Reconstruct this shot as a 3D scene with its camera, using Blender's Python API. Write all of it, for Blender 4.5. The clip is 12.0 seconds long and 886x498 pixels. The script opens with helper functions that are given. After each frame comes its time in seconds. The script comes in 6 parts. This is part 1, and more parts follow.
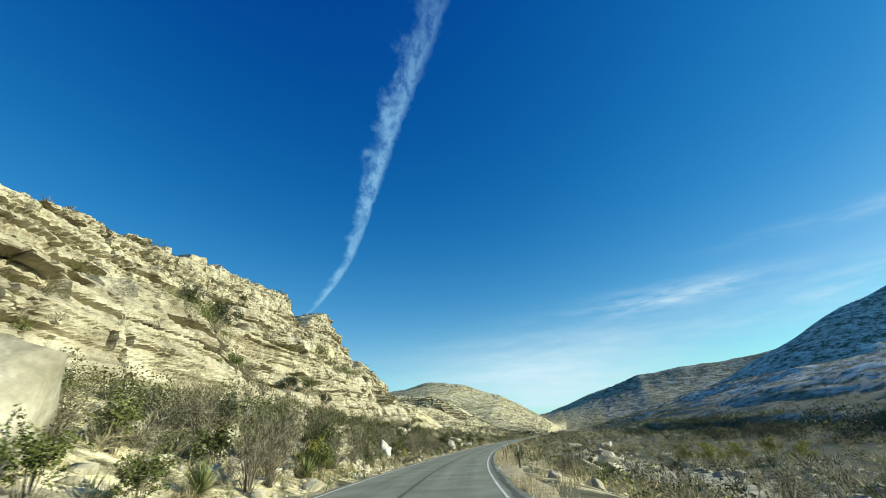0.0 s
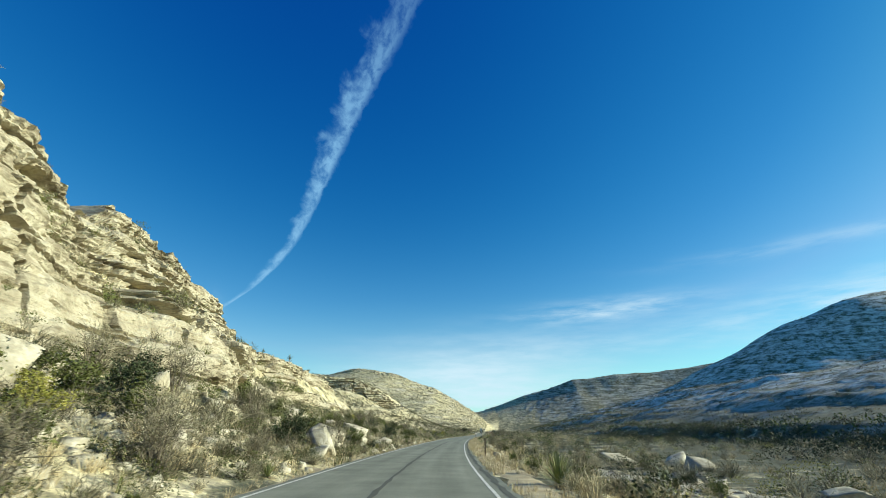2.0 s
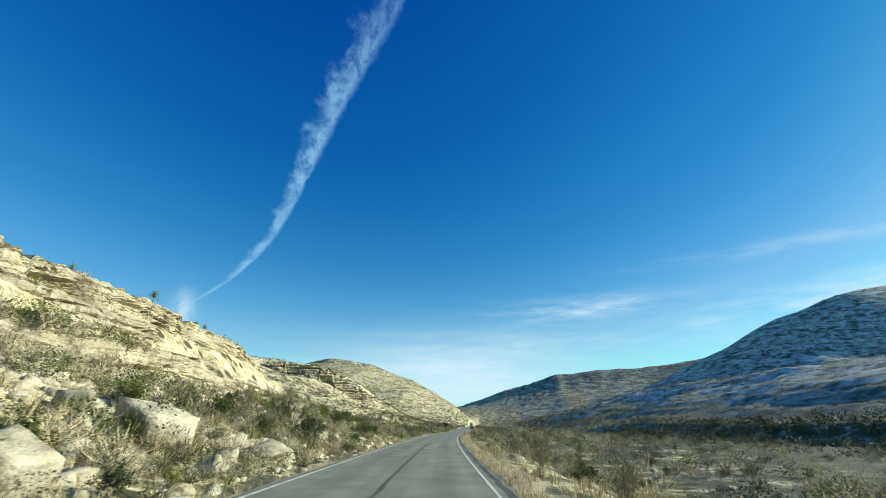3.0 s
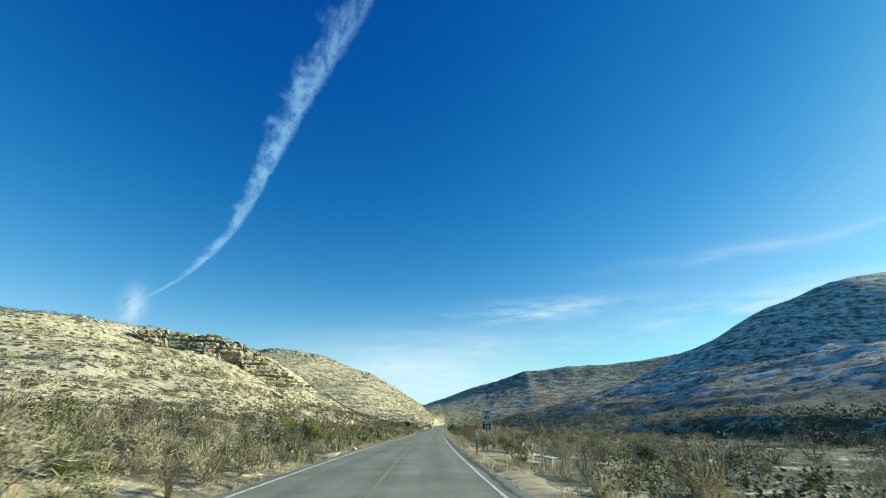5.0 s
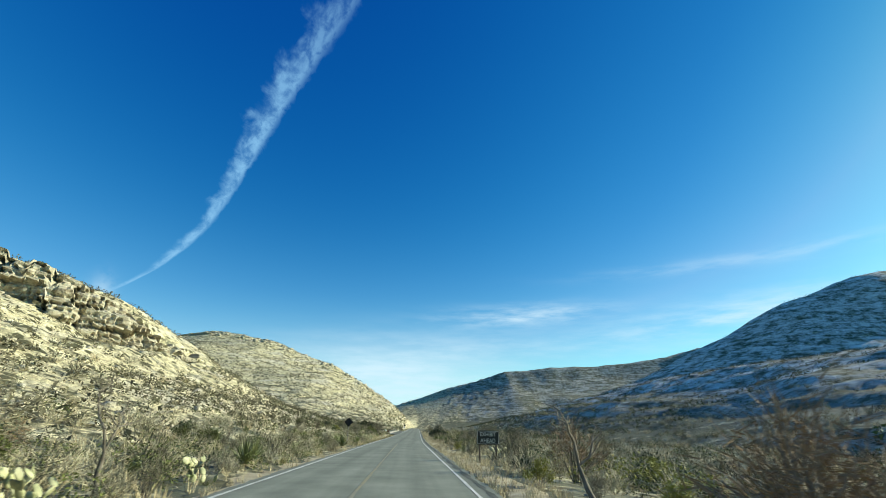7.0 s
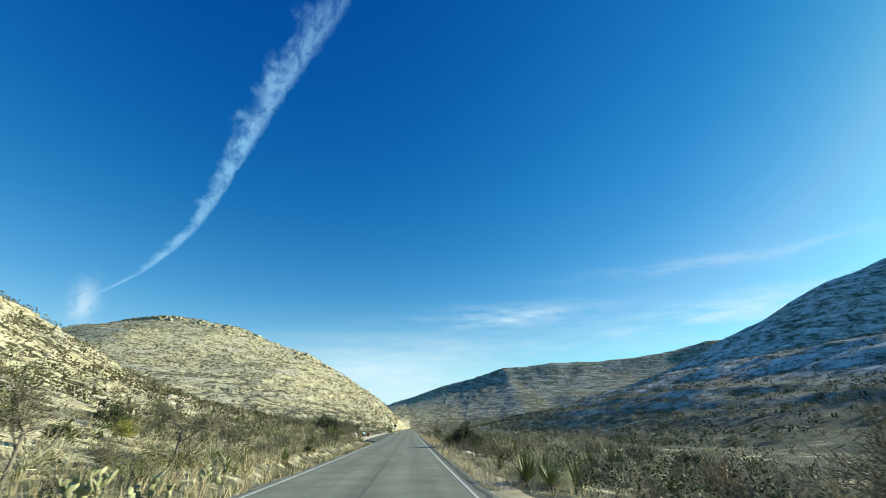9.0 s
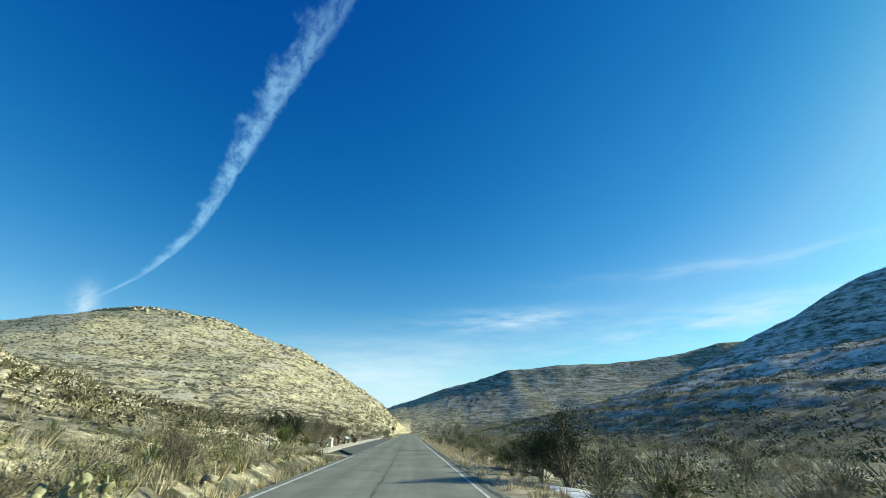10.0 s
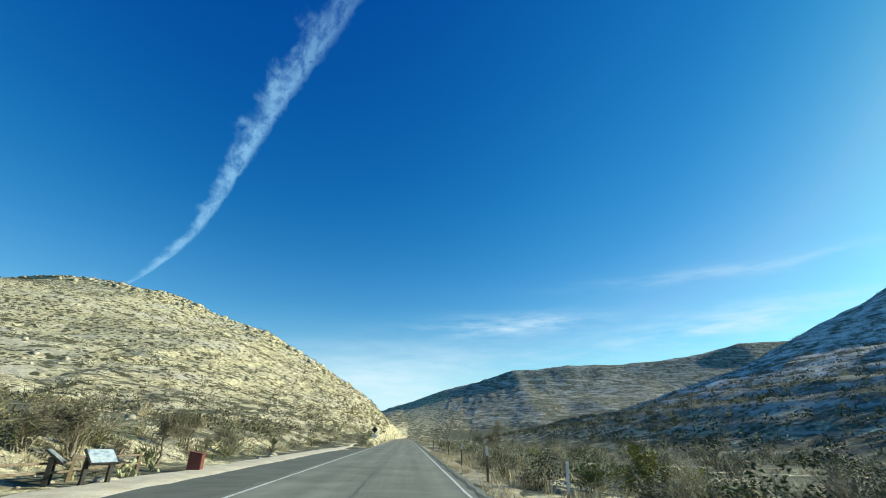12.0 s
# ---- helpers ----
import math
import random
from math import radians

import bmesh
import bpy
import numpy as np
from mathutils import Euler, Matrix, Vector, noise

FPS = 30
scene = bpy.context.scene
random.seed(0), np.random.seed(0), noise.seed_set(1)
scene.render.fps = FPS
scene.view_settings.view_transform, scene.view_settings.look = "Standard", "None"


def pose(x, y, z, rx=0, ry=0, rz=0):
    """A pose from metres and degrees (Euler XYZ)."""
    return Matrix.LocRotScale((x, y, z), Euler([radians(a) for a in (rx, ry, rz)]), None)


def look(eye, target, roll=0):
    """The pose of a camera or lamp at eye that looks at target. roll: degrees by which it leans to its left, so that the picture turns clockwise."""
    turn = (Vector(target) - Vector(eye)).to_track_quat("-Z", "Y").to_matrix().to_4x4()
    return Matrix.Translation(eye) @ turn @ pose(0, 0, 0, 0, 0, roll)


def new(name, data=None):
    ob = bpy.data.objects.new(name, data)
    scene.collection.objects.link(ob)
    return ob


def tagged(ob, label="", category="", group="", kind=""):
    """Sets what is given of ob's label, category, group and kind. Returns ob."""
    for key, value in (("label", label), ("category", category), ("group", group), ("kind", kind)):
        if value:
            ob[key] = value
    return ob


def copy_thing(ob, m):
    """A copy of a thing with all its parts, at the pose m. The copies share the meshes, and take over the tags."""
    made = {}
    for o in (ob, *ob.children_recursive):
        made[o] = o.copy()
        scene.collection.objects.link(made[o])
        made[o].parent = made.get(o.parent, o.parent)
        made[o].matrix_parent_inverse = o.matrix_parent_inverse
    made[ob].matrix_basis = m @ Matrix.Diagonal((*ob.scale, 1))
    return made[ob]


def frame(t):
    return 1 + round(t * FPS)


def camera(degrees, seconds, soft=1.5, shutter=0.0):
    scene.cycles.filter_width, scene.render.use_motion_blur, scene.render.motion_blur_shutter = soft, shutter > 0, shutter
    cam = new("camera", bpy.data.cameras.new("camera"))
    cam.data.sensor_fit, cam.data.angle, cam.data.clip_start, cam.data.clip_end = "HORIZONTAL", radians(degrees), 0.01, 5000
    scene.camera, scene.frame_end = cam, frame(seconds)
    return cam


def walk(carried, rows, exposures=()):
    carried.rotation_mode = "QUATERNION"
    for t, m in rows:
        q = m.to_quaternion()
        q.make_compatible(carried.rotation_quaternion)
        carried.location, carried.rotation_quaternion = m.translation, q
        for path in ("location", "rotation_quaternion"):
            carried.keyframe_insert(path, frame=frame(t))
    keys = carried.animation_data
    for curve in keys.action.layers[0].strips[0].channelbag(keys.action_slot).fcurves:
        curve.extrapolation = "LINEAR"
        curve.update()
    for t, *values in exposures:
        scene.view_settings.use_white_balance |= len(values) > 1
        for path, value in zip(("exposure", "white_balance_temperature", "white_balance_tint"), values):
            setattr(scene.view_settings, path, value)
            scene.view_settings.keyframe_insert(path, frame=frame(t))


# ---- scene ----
cam = camera(89.8, 12.0, soft=0.9, shutter=0.06)
METRES, EYE, TILT, LEAN, TURN = 400.0, 1.62, 22.4, 3.3, 16.2
ROWS = [
    (0.0, 0.0, 0.0, 0.0, 0.0, 0.0, -0.0),
    (0.5, 0.001, 0.0331, -0.0146, -2.54, -0.09, -2.15),
    (1.0, 0.0033, 0.0688, -0.0304, -4.38, -0.05, -4.02),
    (1.5, 0.007, 0.1062, -0.0465, -5.69, 0.03, -5.52),
    (2.0, 0.0116, 0.1457, -0.0633, -6.72, -0.11, -6.3),
    (2.5, 0.0176, 0.1852, -0.0798, -7.8, -0.29, -7.06),
    (3.0, 0.0247, 0.2245, -0.096, -8.94, -0.41, -7.7),
    (5.0, 0.0606, 0.3895, -0.1648, -13.44, 0.3, -8.95),
    (5.5, 0.0713, 0.4304, -0.1813, -14.72, 0.74, -9.44),
    (6.0, 0.0825, 0.4711, -0.198, -15.8, 1.1, -10.03),
    (6.5, 0.0941, 0.512, -0.2147, -16.21, 1.19, -10.58),
    (7.0, 0.106, 0.5521, -0.2312, -16.28, 1.14, -11.09),
    (9.0, 0.148, 0.6964, -0.2897, -17.43, 1.48, -10.77),
    (9.5, 0.1584, 0.7315, -0.3044, -17.53, 1.77, -10.77),
    (10.0, 0.169, 0.7661, -0.3181, -17.31, 1.96, -10.98),
    (10.5, 0.1805, 0.8004, -0.3316, -17.18, 2.08, -11.27),
    (11.0, 0.1913, 0.8342, -0.3449, -17.17, 2.17, -11.4),
    (11.5, 0.2014, 0.8673, -0.3585, -17.29, 2.35, -11.48),
    (12.0, 0.212, 0.9006, -0.3719, -17.48, 2.56, -11.48),
]
walk(cam, [(t, pose(0, 0, EYE, TILT, LEAN, TURN) @ pose(METRES * x, METRES * y, METRES * z, 90 + pitch, roll, yaw)) for t, x, y, z, yaw, pitch, roll in ROWS], ((0.0, 0.62), (3.0, 0.67), (5.5, 0.72), (12.0, 0.72)))

# ---- world and sun ----
SUN_AZ, SUN_EL = 80.0, 20.5          # degrees from +y towards +x, and above the horizon
world = bpy.data.worlds.new("sky")
scene.world = world
world.use_nodes = True
wn, wl = world.node_tree.nodes, world.node_tree.links
sky = wn.new("ShaderNodeTexSky")
sky.sky_type = "NISHITA"
sky.sun_disc = False
sky.sun_elevation, sky.sun_rotation = radians(SUN_EL), radians(SUN_AZ)
sky.altitude, sky.air_density, sky.dust_density, sky.ozone_density = 1200.0, 1.0, 1.2, 4.0
wn["Background"].inputs["Strength"].default_value = 0.088


class Sums:
    """Short notation for chains of math nodes."""
    def __init__(self, tree):
        self.n, self.l = tree.nodes, tree.links

    def __call__(self, op, *args, clamp=False):
        node = self.n.new("ShaderNodeMath")
        node.operation, node.use_clamp = op, clamp
        for k, v in enumerate(args):
            if isinstance(v, (int, float)):
                node.inputs[k].default_value = v
            else:
                self.l.new(v, node.inputs[k])
        return node.outputs["Value"]


def sky_with_clouds():
    """The blue of the sky, a drifting vapour trail and thin high cloud, by compass bearing and height in degrees."""
    f = Sums(world.node_tree)
    tc = wn.new("ShaderNodeTexCoord")
    sep = wn.new("ShaderNodeSeparateXYZ")
    wl.new(tc.outputs["Generated"], sep.inputs["Vector"])
    x, y, z = sep.outputs
    el = f("DEGREES", f("ARCSINE", z))
    az = f("DEGREES", f("ARCTAN2", x, y))

    def fog(scale, detail, rough, stretch=(1, 1, 1)):
        mp, nz = wn.new("ShaderNodeMapping"), wn.new("ShaderNodeTexNoise")
        mp.inputs["Scale"].default_value = stretch
        wl.new(tc.outputs["Generated"], mp.inputs["Vector"])
        wl.new(mp.outputs["Vector"], nz.inputs["Vector"])
        nz.inputs["Scale"].default_value, nz.inputs["Detail"].default_value, nz.inputs["Roughness"].default_value = scale, detail, rough
        return nz.outputs["Fac"]

    def between(v, lo, hi):
        m = wn.new("ShaderNodeMapRange")
        m.interpolation_type = "SMOOTHSTEP"
        wl.new(v, m.inputs["Value"])
        m.inputs["From Min"].default_value, m.inputs["From Max"].default_value = lo, hi
        return m.outputs["Result"]

    # vapour trail: its bearing as a polynomial of height; a clean edge on one side, torn flutes on the other
    u = f("DIVIDE", f("SUBTRACT", el, 30.0), 20.0)
    p = 0.0
    for c in TRAIL:
        p = f("ADD", f("MULTIPLY", p, u), c)
    wisp = fog(48.0, 7.0, 0.6)
    side = f("SUBTRACT", az, f("ADD", p, 0.6))
    half = f("MAXIMUM", f("MULTIPLY", f("SUBTRACT", el, 7.0), 0.066), 0.42)

    def flutes(across, along, slant, scale, detail):
        at, nz = wn.new("ShaderNodeCombineXYZ"), wn.new("ShaderNodeTexNoise")
        wl.new(f("MULTIPLY", side, across), at.inputs[0])
        wl.new(f("ADD", f("MULTIPLY", el, along), f("MULTIPLY", side, slant)), at.inputs[1])
        wl.new(at.outputs["Vector"], nz.inputs["Vector"])
        nz.inputs["Scale"].default_value, nz.inputs["Detail"].default_value, nz.inputs["Roughness"].default_value = scale, detail, 0.62
        nz.inputs["Distortion"].default_value = 0.25
        return nz.outputs["Fac"]

    torn, puffs = flutes(0.22, 0.40, 0.12, 1.0, 4.0), flutes(0.50, 0.55, 0.20, 1.0, 5.0)
    off = f("DIVIDE", side, half)
    ragged = f("ADD", off, f("MULTIPLY", f("SUBTRACT", torn, 0.5), 3.4))
    body = f("MULTIPLY", between(f("ADD", f("SUBTRACT", off, f("MULTIPLY", f("MAXIMUM", f("SUBTRACT", el, 26.0), 0.0), 0.022)), f("MULTIPLY", f("SUBTRACT", puffs, 0.5), 1.3)), 0.74, 0.15), between(ragged, -1.5, -0.05))
    trail = f("MULTIPLY", body, f("ADD", f("MULTIPLY", between(puffs, 0.30, 0.66), 0.8), 0.2))
    trail = f("MULTIPLY", trail, between(el, 10.5, 13.5))
    trail = f("MULTIPLY", trail, between(el, 66.0, 28.0))
    trail = f("MULTIPLY", trail, 0.85)

    def blob(a0, e0, wa, we, tilt):
        da = f("SUBTRACT", az, a0)
        de = f("SUBTRACT", f("SUBTRACT", el, e0), f("MULTIPLY", da, tilt))
        q = f("ADD", f("POWER", f("DIVIDE", f("ABSOLUTE", da), wa), 2.0), f("POWER", f("DIVIDE", f("ABSOLUTE", de), we), 2.0))
        return f("POWER", 2.718, f("MULTIPLY", q, -1.0))

    veil = fog(7.0, 7.0, 0.6, (1, 1, 6))
    streak = between(veil, 0.32, 0.72)
    cover = f("MULTIPLY", f("MULTIPLY", blob(-35.9, 11.2, 1.0, 1.9, 0.0), between(wisp, 0.26, 0.60)), 0.62)
    for a0, e0, wa, we, tilt, k in ((13.0, 13.0, 9.0, 1.15, 0.03, 0.85), (37.0, 11.6, 13.0, 1.8, 0.10, 0.75), (40.0, 17.3, 15.0, 0.8, 0.0, 0.32), (10.0, 9.0, 18.0, 1.8, 0.0, 0.20)):
        cover = f("ADD", cover, f("MULTIPLY", f("MULTIPLY", blob(a0, e0, wa, we, tilt), streak), k))
    cover = f("ADD", cover, f("MULTIPLY", f("MULTIPLY", blob(-4.0, 4.5, 15.0, 4.4, 0.0), f("ADD", f("MULTIPLY", streak, 0.40), 0.65)), 1.0))
    haze = f("MULTIPLY", f("POWER", 2.718, f("MULTIPLY", f("POWER", f("DIVIDE", f("MAXIMUM", el, 0.0), 13.0), 2.0), -1.0)), 0.25)
    cover = f("MINIMUM", cover, 1.0)
    hsv = wn.new("ShaderNodeHueSaturation")
    hsv.inputs["Saturation"].default_value, hsv.inputs["Hue"].default_value = SKY_SAT, 0.497
    wl.new(sky.outputs["Color"], hsv.inputs["Color"])
    mix = wn.new("ShaderNodeMix")
    mix.data_type = "RGBA"
    mix.inputs["B"].default_value = (4.9, 6.4, 7.2, 1)
    wl.new(cover, mix.inputs["Factor"])
    # thin air leaves some green with the red that the deepened blue takes out
    raw, deep, blend = wn.new("ShaderNodeSeparateColor"), wn.new("ShaderNodeSeparateColor"), wn.new("ShaderNodeCombineColor")
    wl.new(sky.outputs["Color"], raw.inputs["Color"])
    wl.new(hsv.outputs["Color"], deep.inputs["Color"])
    green = f("ADD", deep.outputs["Green"], f("MULTIPLY", raw.outputs["Red"], 0.12))
    green = f("MAXIMUM", f("SUBTRACT", f("MULTIPLY", green, 1.62), 0.50), 0.3)
    wl.new(f("MINIMUM", f("MULTIPLY", f("POWER", green, 2.6), 0.045), f("MULTIPLY", green, 0.34)), blend.inputs["Red"])
    wl.new(green, blend.inputs["Green"])
    wl.new(f("ADD", f("MULTIPLY", deep.outputs["Blue"], 0.98), 0.60), blend.inputs["Blue"])
    low = wn.new("ShaderNodeMix")          # the paler blue of the long path through air near the horizon
    low.data_type = "RGBA"
    low.inputs["B"].default_value = (3.1, 5.4, 7.5, 1)
    wl.new(haze, low.inputs["Factor"])
    wl.new(blend.outputs["Color"], low.inputs["A"])
    wl.new(low.outputs["Result"], mix.inputs["A"])
    vapour = wn.new("ShaderNodeMix")
    vapour.data_type = "RGBA"
    vapour.inputs["B"].default_value = (1.9, 4.1, 6.2, 1)
    wl.new(trail, vapour.inputs["Factor"])
    wl.new(mix.outputs["Result"], vapour.inputs["A"])
    wl.new(vapour.outputs["Result"], wn["Background"].inputs["Color"])


TRAIL, SKY_SAT = (-0.073, -2.698, 5.744, 0.666, 6.031, -25.296), 1.4
sky_with_clouds()

sun_data = bpy.data.lights.new("sun", "SUN")
sun_data.energy, sun_data.angle, sun_data.color = 5.0, radians(0.53), (0.94, 0.925, 0.71)
sun = new("sun", sun_data)
a, e = radians(SUN_AZ), radians(SUN_EL)
sun.matrix_world = look((0, 0, 0), (-math.sin(a) * math.cos(e), -math.cos(a) * math.cos(e), -math.sin(e)))


# ---- materials ----
def material(name, colours, scale=1.0, rough=0.9, bump=0.3, bump_scale=8.0, bump_dist=0.05, detail=8.0, space="Object", metal=0.0, spec=0.3, blend=0.0, vary=0.0):
    """Colours run along a noise of the given scale (per metre); bump and a finer grain lie on top; vary: spread of value between objects."""
    m = bpy.data.materials.new(name)
    m.use_nodes = True
    n, l = m.node_tree.nodes, m.node_tree.links
    p = n["Principled BSDF"]
    tc = n.new("ShaderNodeTexCoord")
    big = n.new("ShaderNodeTexNoise")
    big.inputs["Scale"].default_value, big.inputs["Detail"].default_value = scale, detail
    big.inputs["Roughness"].default_value = 0.6
    l.new(tc.outputs[space], big.inputs["Vector"])
    ramp = n.new("ShaderNodeValToRGB")
    while len(ramp.color_ramp.elements) < len(colours):
        ramp.color_ramp.elements.new(0.5)
    for k, c in enumerate(colours):
        ramp.color_ramp.elements[k].position = 0.3 + 0.4 * k / max(1, len(colours) - 1)
        ramp.color_ramp.elements[k].color = (*c, 1)
    l.new(big.outputs["Fac"], ramp.inputs["Fac"])
    out = ramp.outputs["Color"]
    fine = n.new("ShaderNodeTexNoise")
    fine.inputs["Scale"].default_value, fine.inputs["Detail"].default_value = bump_scale, 6.0
    l.new(tc.outputs[space], fine.inputs["Vector"])
    hsv = n.new("ShaderNodeHueSaturation")
    mp = n.new("ShaderNodeMapRange")
    mp.inputs["To Min"].default_value, mp.inputs["To Max"].default_value = 0.72, 1.28
    l.new(fine.outputs["Fac"], mp.inputs["Value"])
    val = mp.outputs["Result"]
    if vary:
        info = n.new("ShaderNodeObjectInfo")
        mv = n.new("ShaderNodeMapRange")
        mv.inputs["To Min"].default_value, mv.inputs["To Max"].default_value = 1 - vary, 1 + vary
        l.new(info.outputs["Random"], mv.inputs["Value"])
        mul = n.new("ShaderNodeMath")
        mul.operation = "MULTIPLY"
        l.new(val, mul.inputs[0])
        l.new(mv.outputs["Result"], mul.inputs[1])
        val = mul.outputs["Value"]
    l.new(val, hsv.inputs["Value"])
    l.new(out, hsv.inputs["Color"])
    l.new(hsv.outputs["Color"], p.inputs["Base Color"])
    if bump:
        b = n.new("ShaderNodeBump")
        b.inputs["Strength"].default_value, b.inputs["Distance"].default_value = bump, bump_dist
        l.new(fine.outputs["Fac"], b.inputs["Height"])
        l.new(b.outputs["Normal"], p.inputs["Normal"])
    p.inputs["Roughness"].default_value, p.inputs["Metallic"].default_value = rough, metal
    p.inputs["Specular IOR Level"].default_value = spec
    return m


def ground_material():
    """Stony soil with pale rock, straw and dark low scrub in patches of several sizes."""
    m = material("stony_ground", [(0.33, 0.285, 0.165), (0.46, 0.405, 0.245), (0.57, 0.51, 0.335)], 0.35, 0.95, 0.6, 3.0, 0.12)
    n, l = m.node_tree.nodes, m.node_tree.links
    p, tc = n["Principled BSDF"], n["Texture Coordinate"]
    old = p.inputs["Base Color"].links[0].from_socket
    f = Sums(m.node_tree)
    # stones and soil: single stones lighter or darker, with a low relief
    shade, last = None, p.inputs["Normal"].links[0].from_socket
    for scale, lo, hi, dist in ((0.7, 0.80, 1.26, 0.16), (2.6, 0.60, 1.44, 0.10), (7.0, 0.72, 1.30, 0.03)):
        vor, tone, sc, b = n.new("ShaderNodeTexVoronoi"), n.new("ShaderNodeMapRange"), n.new("ShaderNodeSeparateColor"), n.new("ShaderNodeBump")
        vor.inputs["Scale"].default_value = scale
        l.new(tc.outputs["Object"], vor.inputs["Vector"])
        l.new(vor.outputs["Color"], sc.inputs["Color"])
        l.new(sc.outputs["Red"], tone.inputs["Value"])
        tone.inputs["To Min"].default_value, tone.inputs["To Max"].default_value = lo, hi
        shade = tone.outputs["Result"] if shade is None else f("MULTIPLY", shade, tone.outputs["Result"])
        b.inputs["Strength"].default_value, b.inputs["Distance"].default_value = 0.9, dist
        l.new(f("MULTIPLY", f("SUBTRACT", 1.0, vor.outputs["Distance"]), sc.outputs["Green"]), b.inputs["Height"])
        l.new(last, b.inputs["Normal"])
        last = b.outputs["Normal"]
    l.new(last, p.inputs["Normal"])
    tint = n.new("ShaderNodeHueSaturation")
    l.new(shade, tint.inputs["Value"])
    l.new(old, tint.inputs["Color"])
    old = tint.outputs["Color"]
    scrub = n.new("ShaderNodeTexNoise")
    scrub.inputs["Scale"].default_value, scrub.inputs["Detail"].default_value, scrub.inputs["Roughness"].default_value = 0.22, 9.0, 0.72
    l.new(tc.outputs["Object"], scrub.inputs["Vector"])
    r = n.new("ShaderNodeValToRGB")
    r.color_ramp.elements[0].position, r.color_ramp.elements[1].position = 0.53, 0.63
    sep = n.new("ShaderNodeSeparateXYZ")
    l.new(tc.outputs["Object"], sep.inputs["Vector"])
    cover_and_shade = n.new("ShaderNodeMapRange")          # the north-facing side of the valley carries more cover; its shade is coloured in
    l.new(sep.outputs["X"], cover_and_shade.inputs["Value"])
    cover_and_shade.inputs["From Min"].default_value, cover_and_shade.inputs["From Max"].default_value, cover_and_shade.inputs["To Max"].default_value = -6.0, 60.0, 0.19
    geo, nz = n.new("ShaderNodeNewGeometry"), n.new("ShaderNodeSeparateXYZ")
    l.new(geo.outputs["Normal"], nz.inputs["Vector"])
    level = n.new("ShaderNodeMapRange")          # soil and litter gather on level ground; brush shade is in this tone too
    l.new(nz.outputs["Z"], level.inputs["Value"])
    level.inputs["From Min"].default_value, level.inputs["From Max"].default_value, level.inputs["To Max"].default_value = 0.95, 0.99, 0.12
    l.new(f("ADD", f("ADD", scrub.outputs["Fac"], level.outputs["Result"]), cover_and_shade.outputs["Result"]), r.inputs["Fac"])
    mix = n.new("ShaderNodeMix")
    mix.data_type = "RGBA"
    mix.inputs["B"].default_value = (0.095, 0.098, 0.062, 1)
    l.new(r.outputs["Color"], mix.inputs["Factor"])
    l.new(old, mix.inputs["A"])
    # beds of pale rock crop out along the contours of steep ground
    mp, beds = n.new("ShaderNodeMapping"), n.new("ShaderNodeTexNoise")
    mp.inputs["Scale"].default_value, mp.inputs["Rotation"].default_value = (0.035, 0.035, 0.30), (radians(2.5), radians(-3.0), 0)
    l.new(tc.outputs["Object"], mp.inputs["Vector"])
    l.new(mp.outputs["Vector"], beds.inputs["Vector"])
    beds.inputs["Scale"].default_value, beds.inputs["Detail"].default_value, beds.inputs["Roughness"].default_value = 1.0, 9.0, 0.70
    beds.inputs["Distortion"].default_value = 0.9
    steep, pale = n.new("ShaderNodeMapRange"), n.new("ShaderNodeMapRange")
    l.new(nz.outputs["Z"], steep.inputs["Value"])
    steep.inputs["From Min"].default_value, steep.inputs["From Max"].default_value = 0.985, 0.93
    l.new(beds.outputs["Fac"], pale.inputs["Value"])
    pale.inputs["From Min"].default_value, pale.inputs["From Max"].default_value, pale.inputs["To Max"].default_value = 0.50, 0.62, 0.85
    top = n.new("ShaderNodeMix")
    top.data_type = "RGBA"
    l.new(f("MULTIPLY", steep.outputs["Result"], pale.outputs["Result"]), top.inputs["Factor"])
    l.new(mix.outputs["Result"], top.inputs["A"])
    top.inputs["B"].default_value = (0.50, 0.46, 0.37, 1)
    # low bushes as dots over all the slopes
    dots, dot = n.new("ShaderNodeTexVoronoi"), n.new("ShaderNodeMapRange")
    dots.inputs["Scale"].default_value = 0.55
    l.new(tc.outputs["Object"], dots.inputs["Vector"])
    l.new(f("ADD", dots.outputs["Distance"], f("MULTIPLY", scrub.outputs["Fac"], -1.1)), dot.inputs["Value"])
    dot.inputs["From Min"].default_value, dot.inputs["From Max"].default_value = -0.16, -0.26
    bush = n.new("ShaderNodeMix")
    bush.data_type = "RGBA"
    l.new(dot.outputs["Result"], bush.inputs["Factor"])
    l.new(top.outputs["Result"], bush.inputs["A"])
    bush.inputs["B"].default_value = (0.075, 0.07, 0.035, 1)
    # a dusting of old snow where the slope faces away from the sun
    turned, dust = n.new("ShaderNodeMapRange"), n.new("ShaderNodeMapRange")
    high = n.new("ShaderNodeMapRange")
    l.new(sep.outputs["Z"], high.inputs["Value"])
    high.inputs["From Min"].default_value, high.inputs["From Max"].default_value = -2.0, 15.0
    l.new(f("ADD", f("MULTIPLY", nz.outputs["X"], -0.8), f("MULTIPLY", nz.outputs["Y"], -0.4)), turned.inputs["Value"])
    turned.inputs["From Min"].default_value, turned.inputs["From Max"].default_value = 0.08, 0.26
    cold = n.new("ShaderNodeTexNoise")
    cold.inputs["Scale"].default_value, cold.inputs["Detail"].default_value, cold.inputs["Roughness"].default_value = 0.13, 12.0, 0.80
    l.new(tc.outputs["Object"], cold.inputs["Vector"])
    l.new(f("ADD", cold.outputs["Fac"], f("MULTIPLY", beds.outputs["Fac"], 0.35)), dust.inputs["Value"])
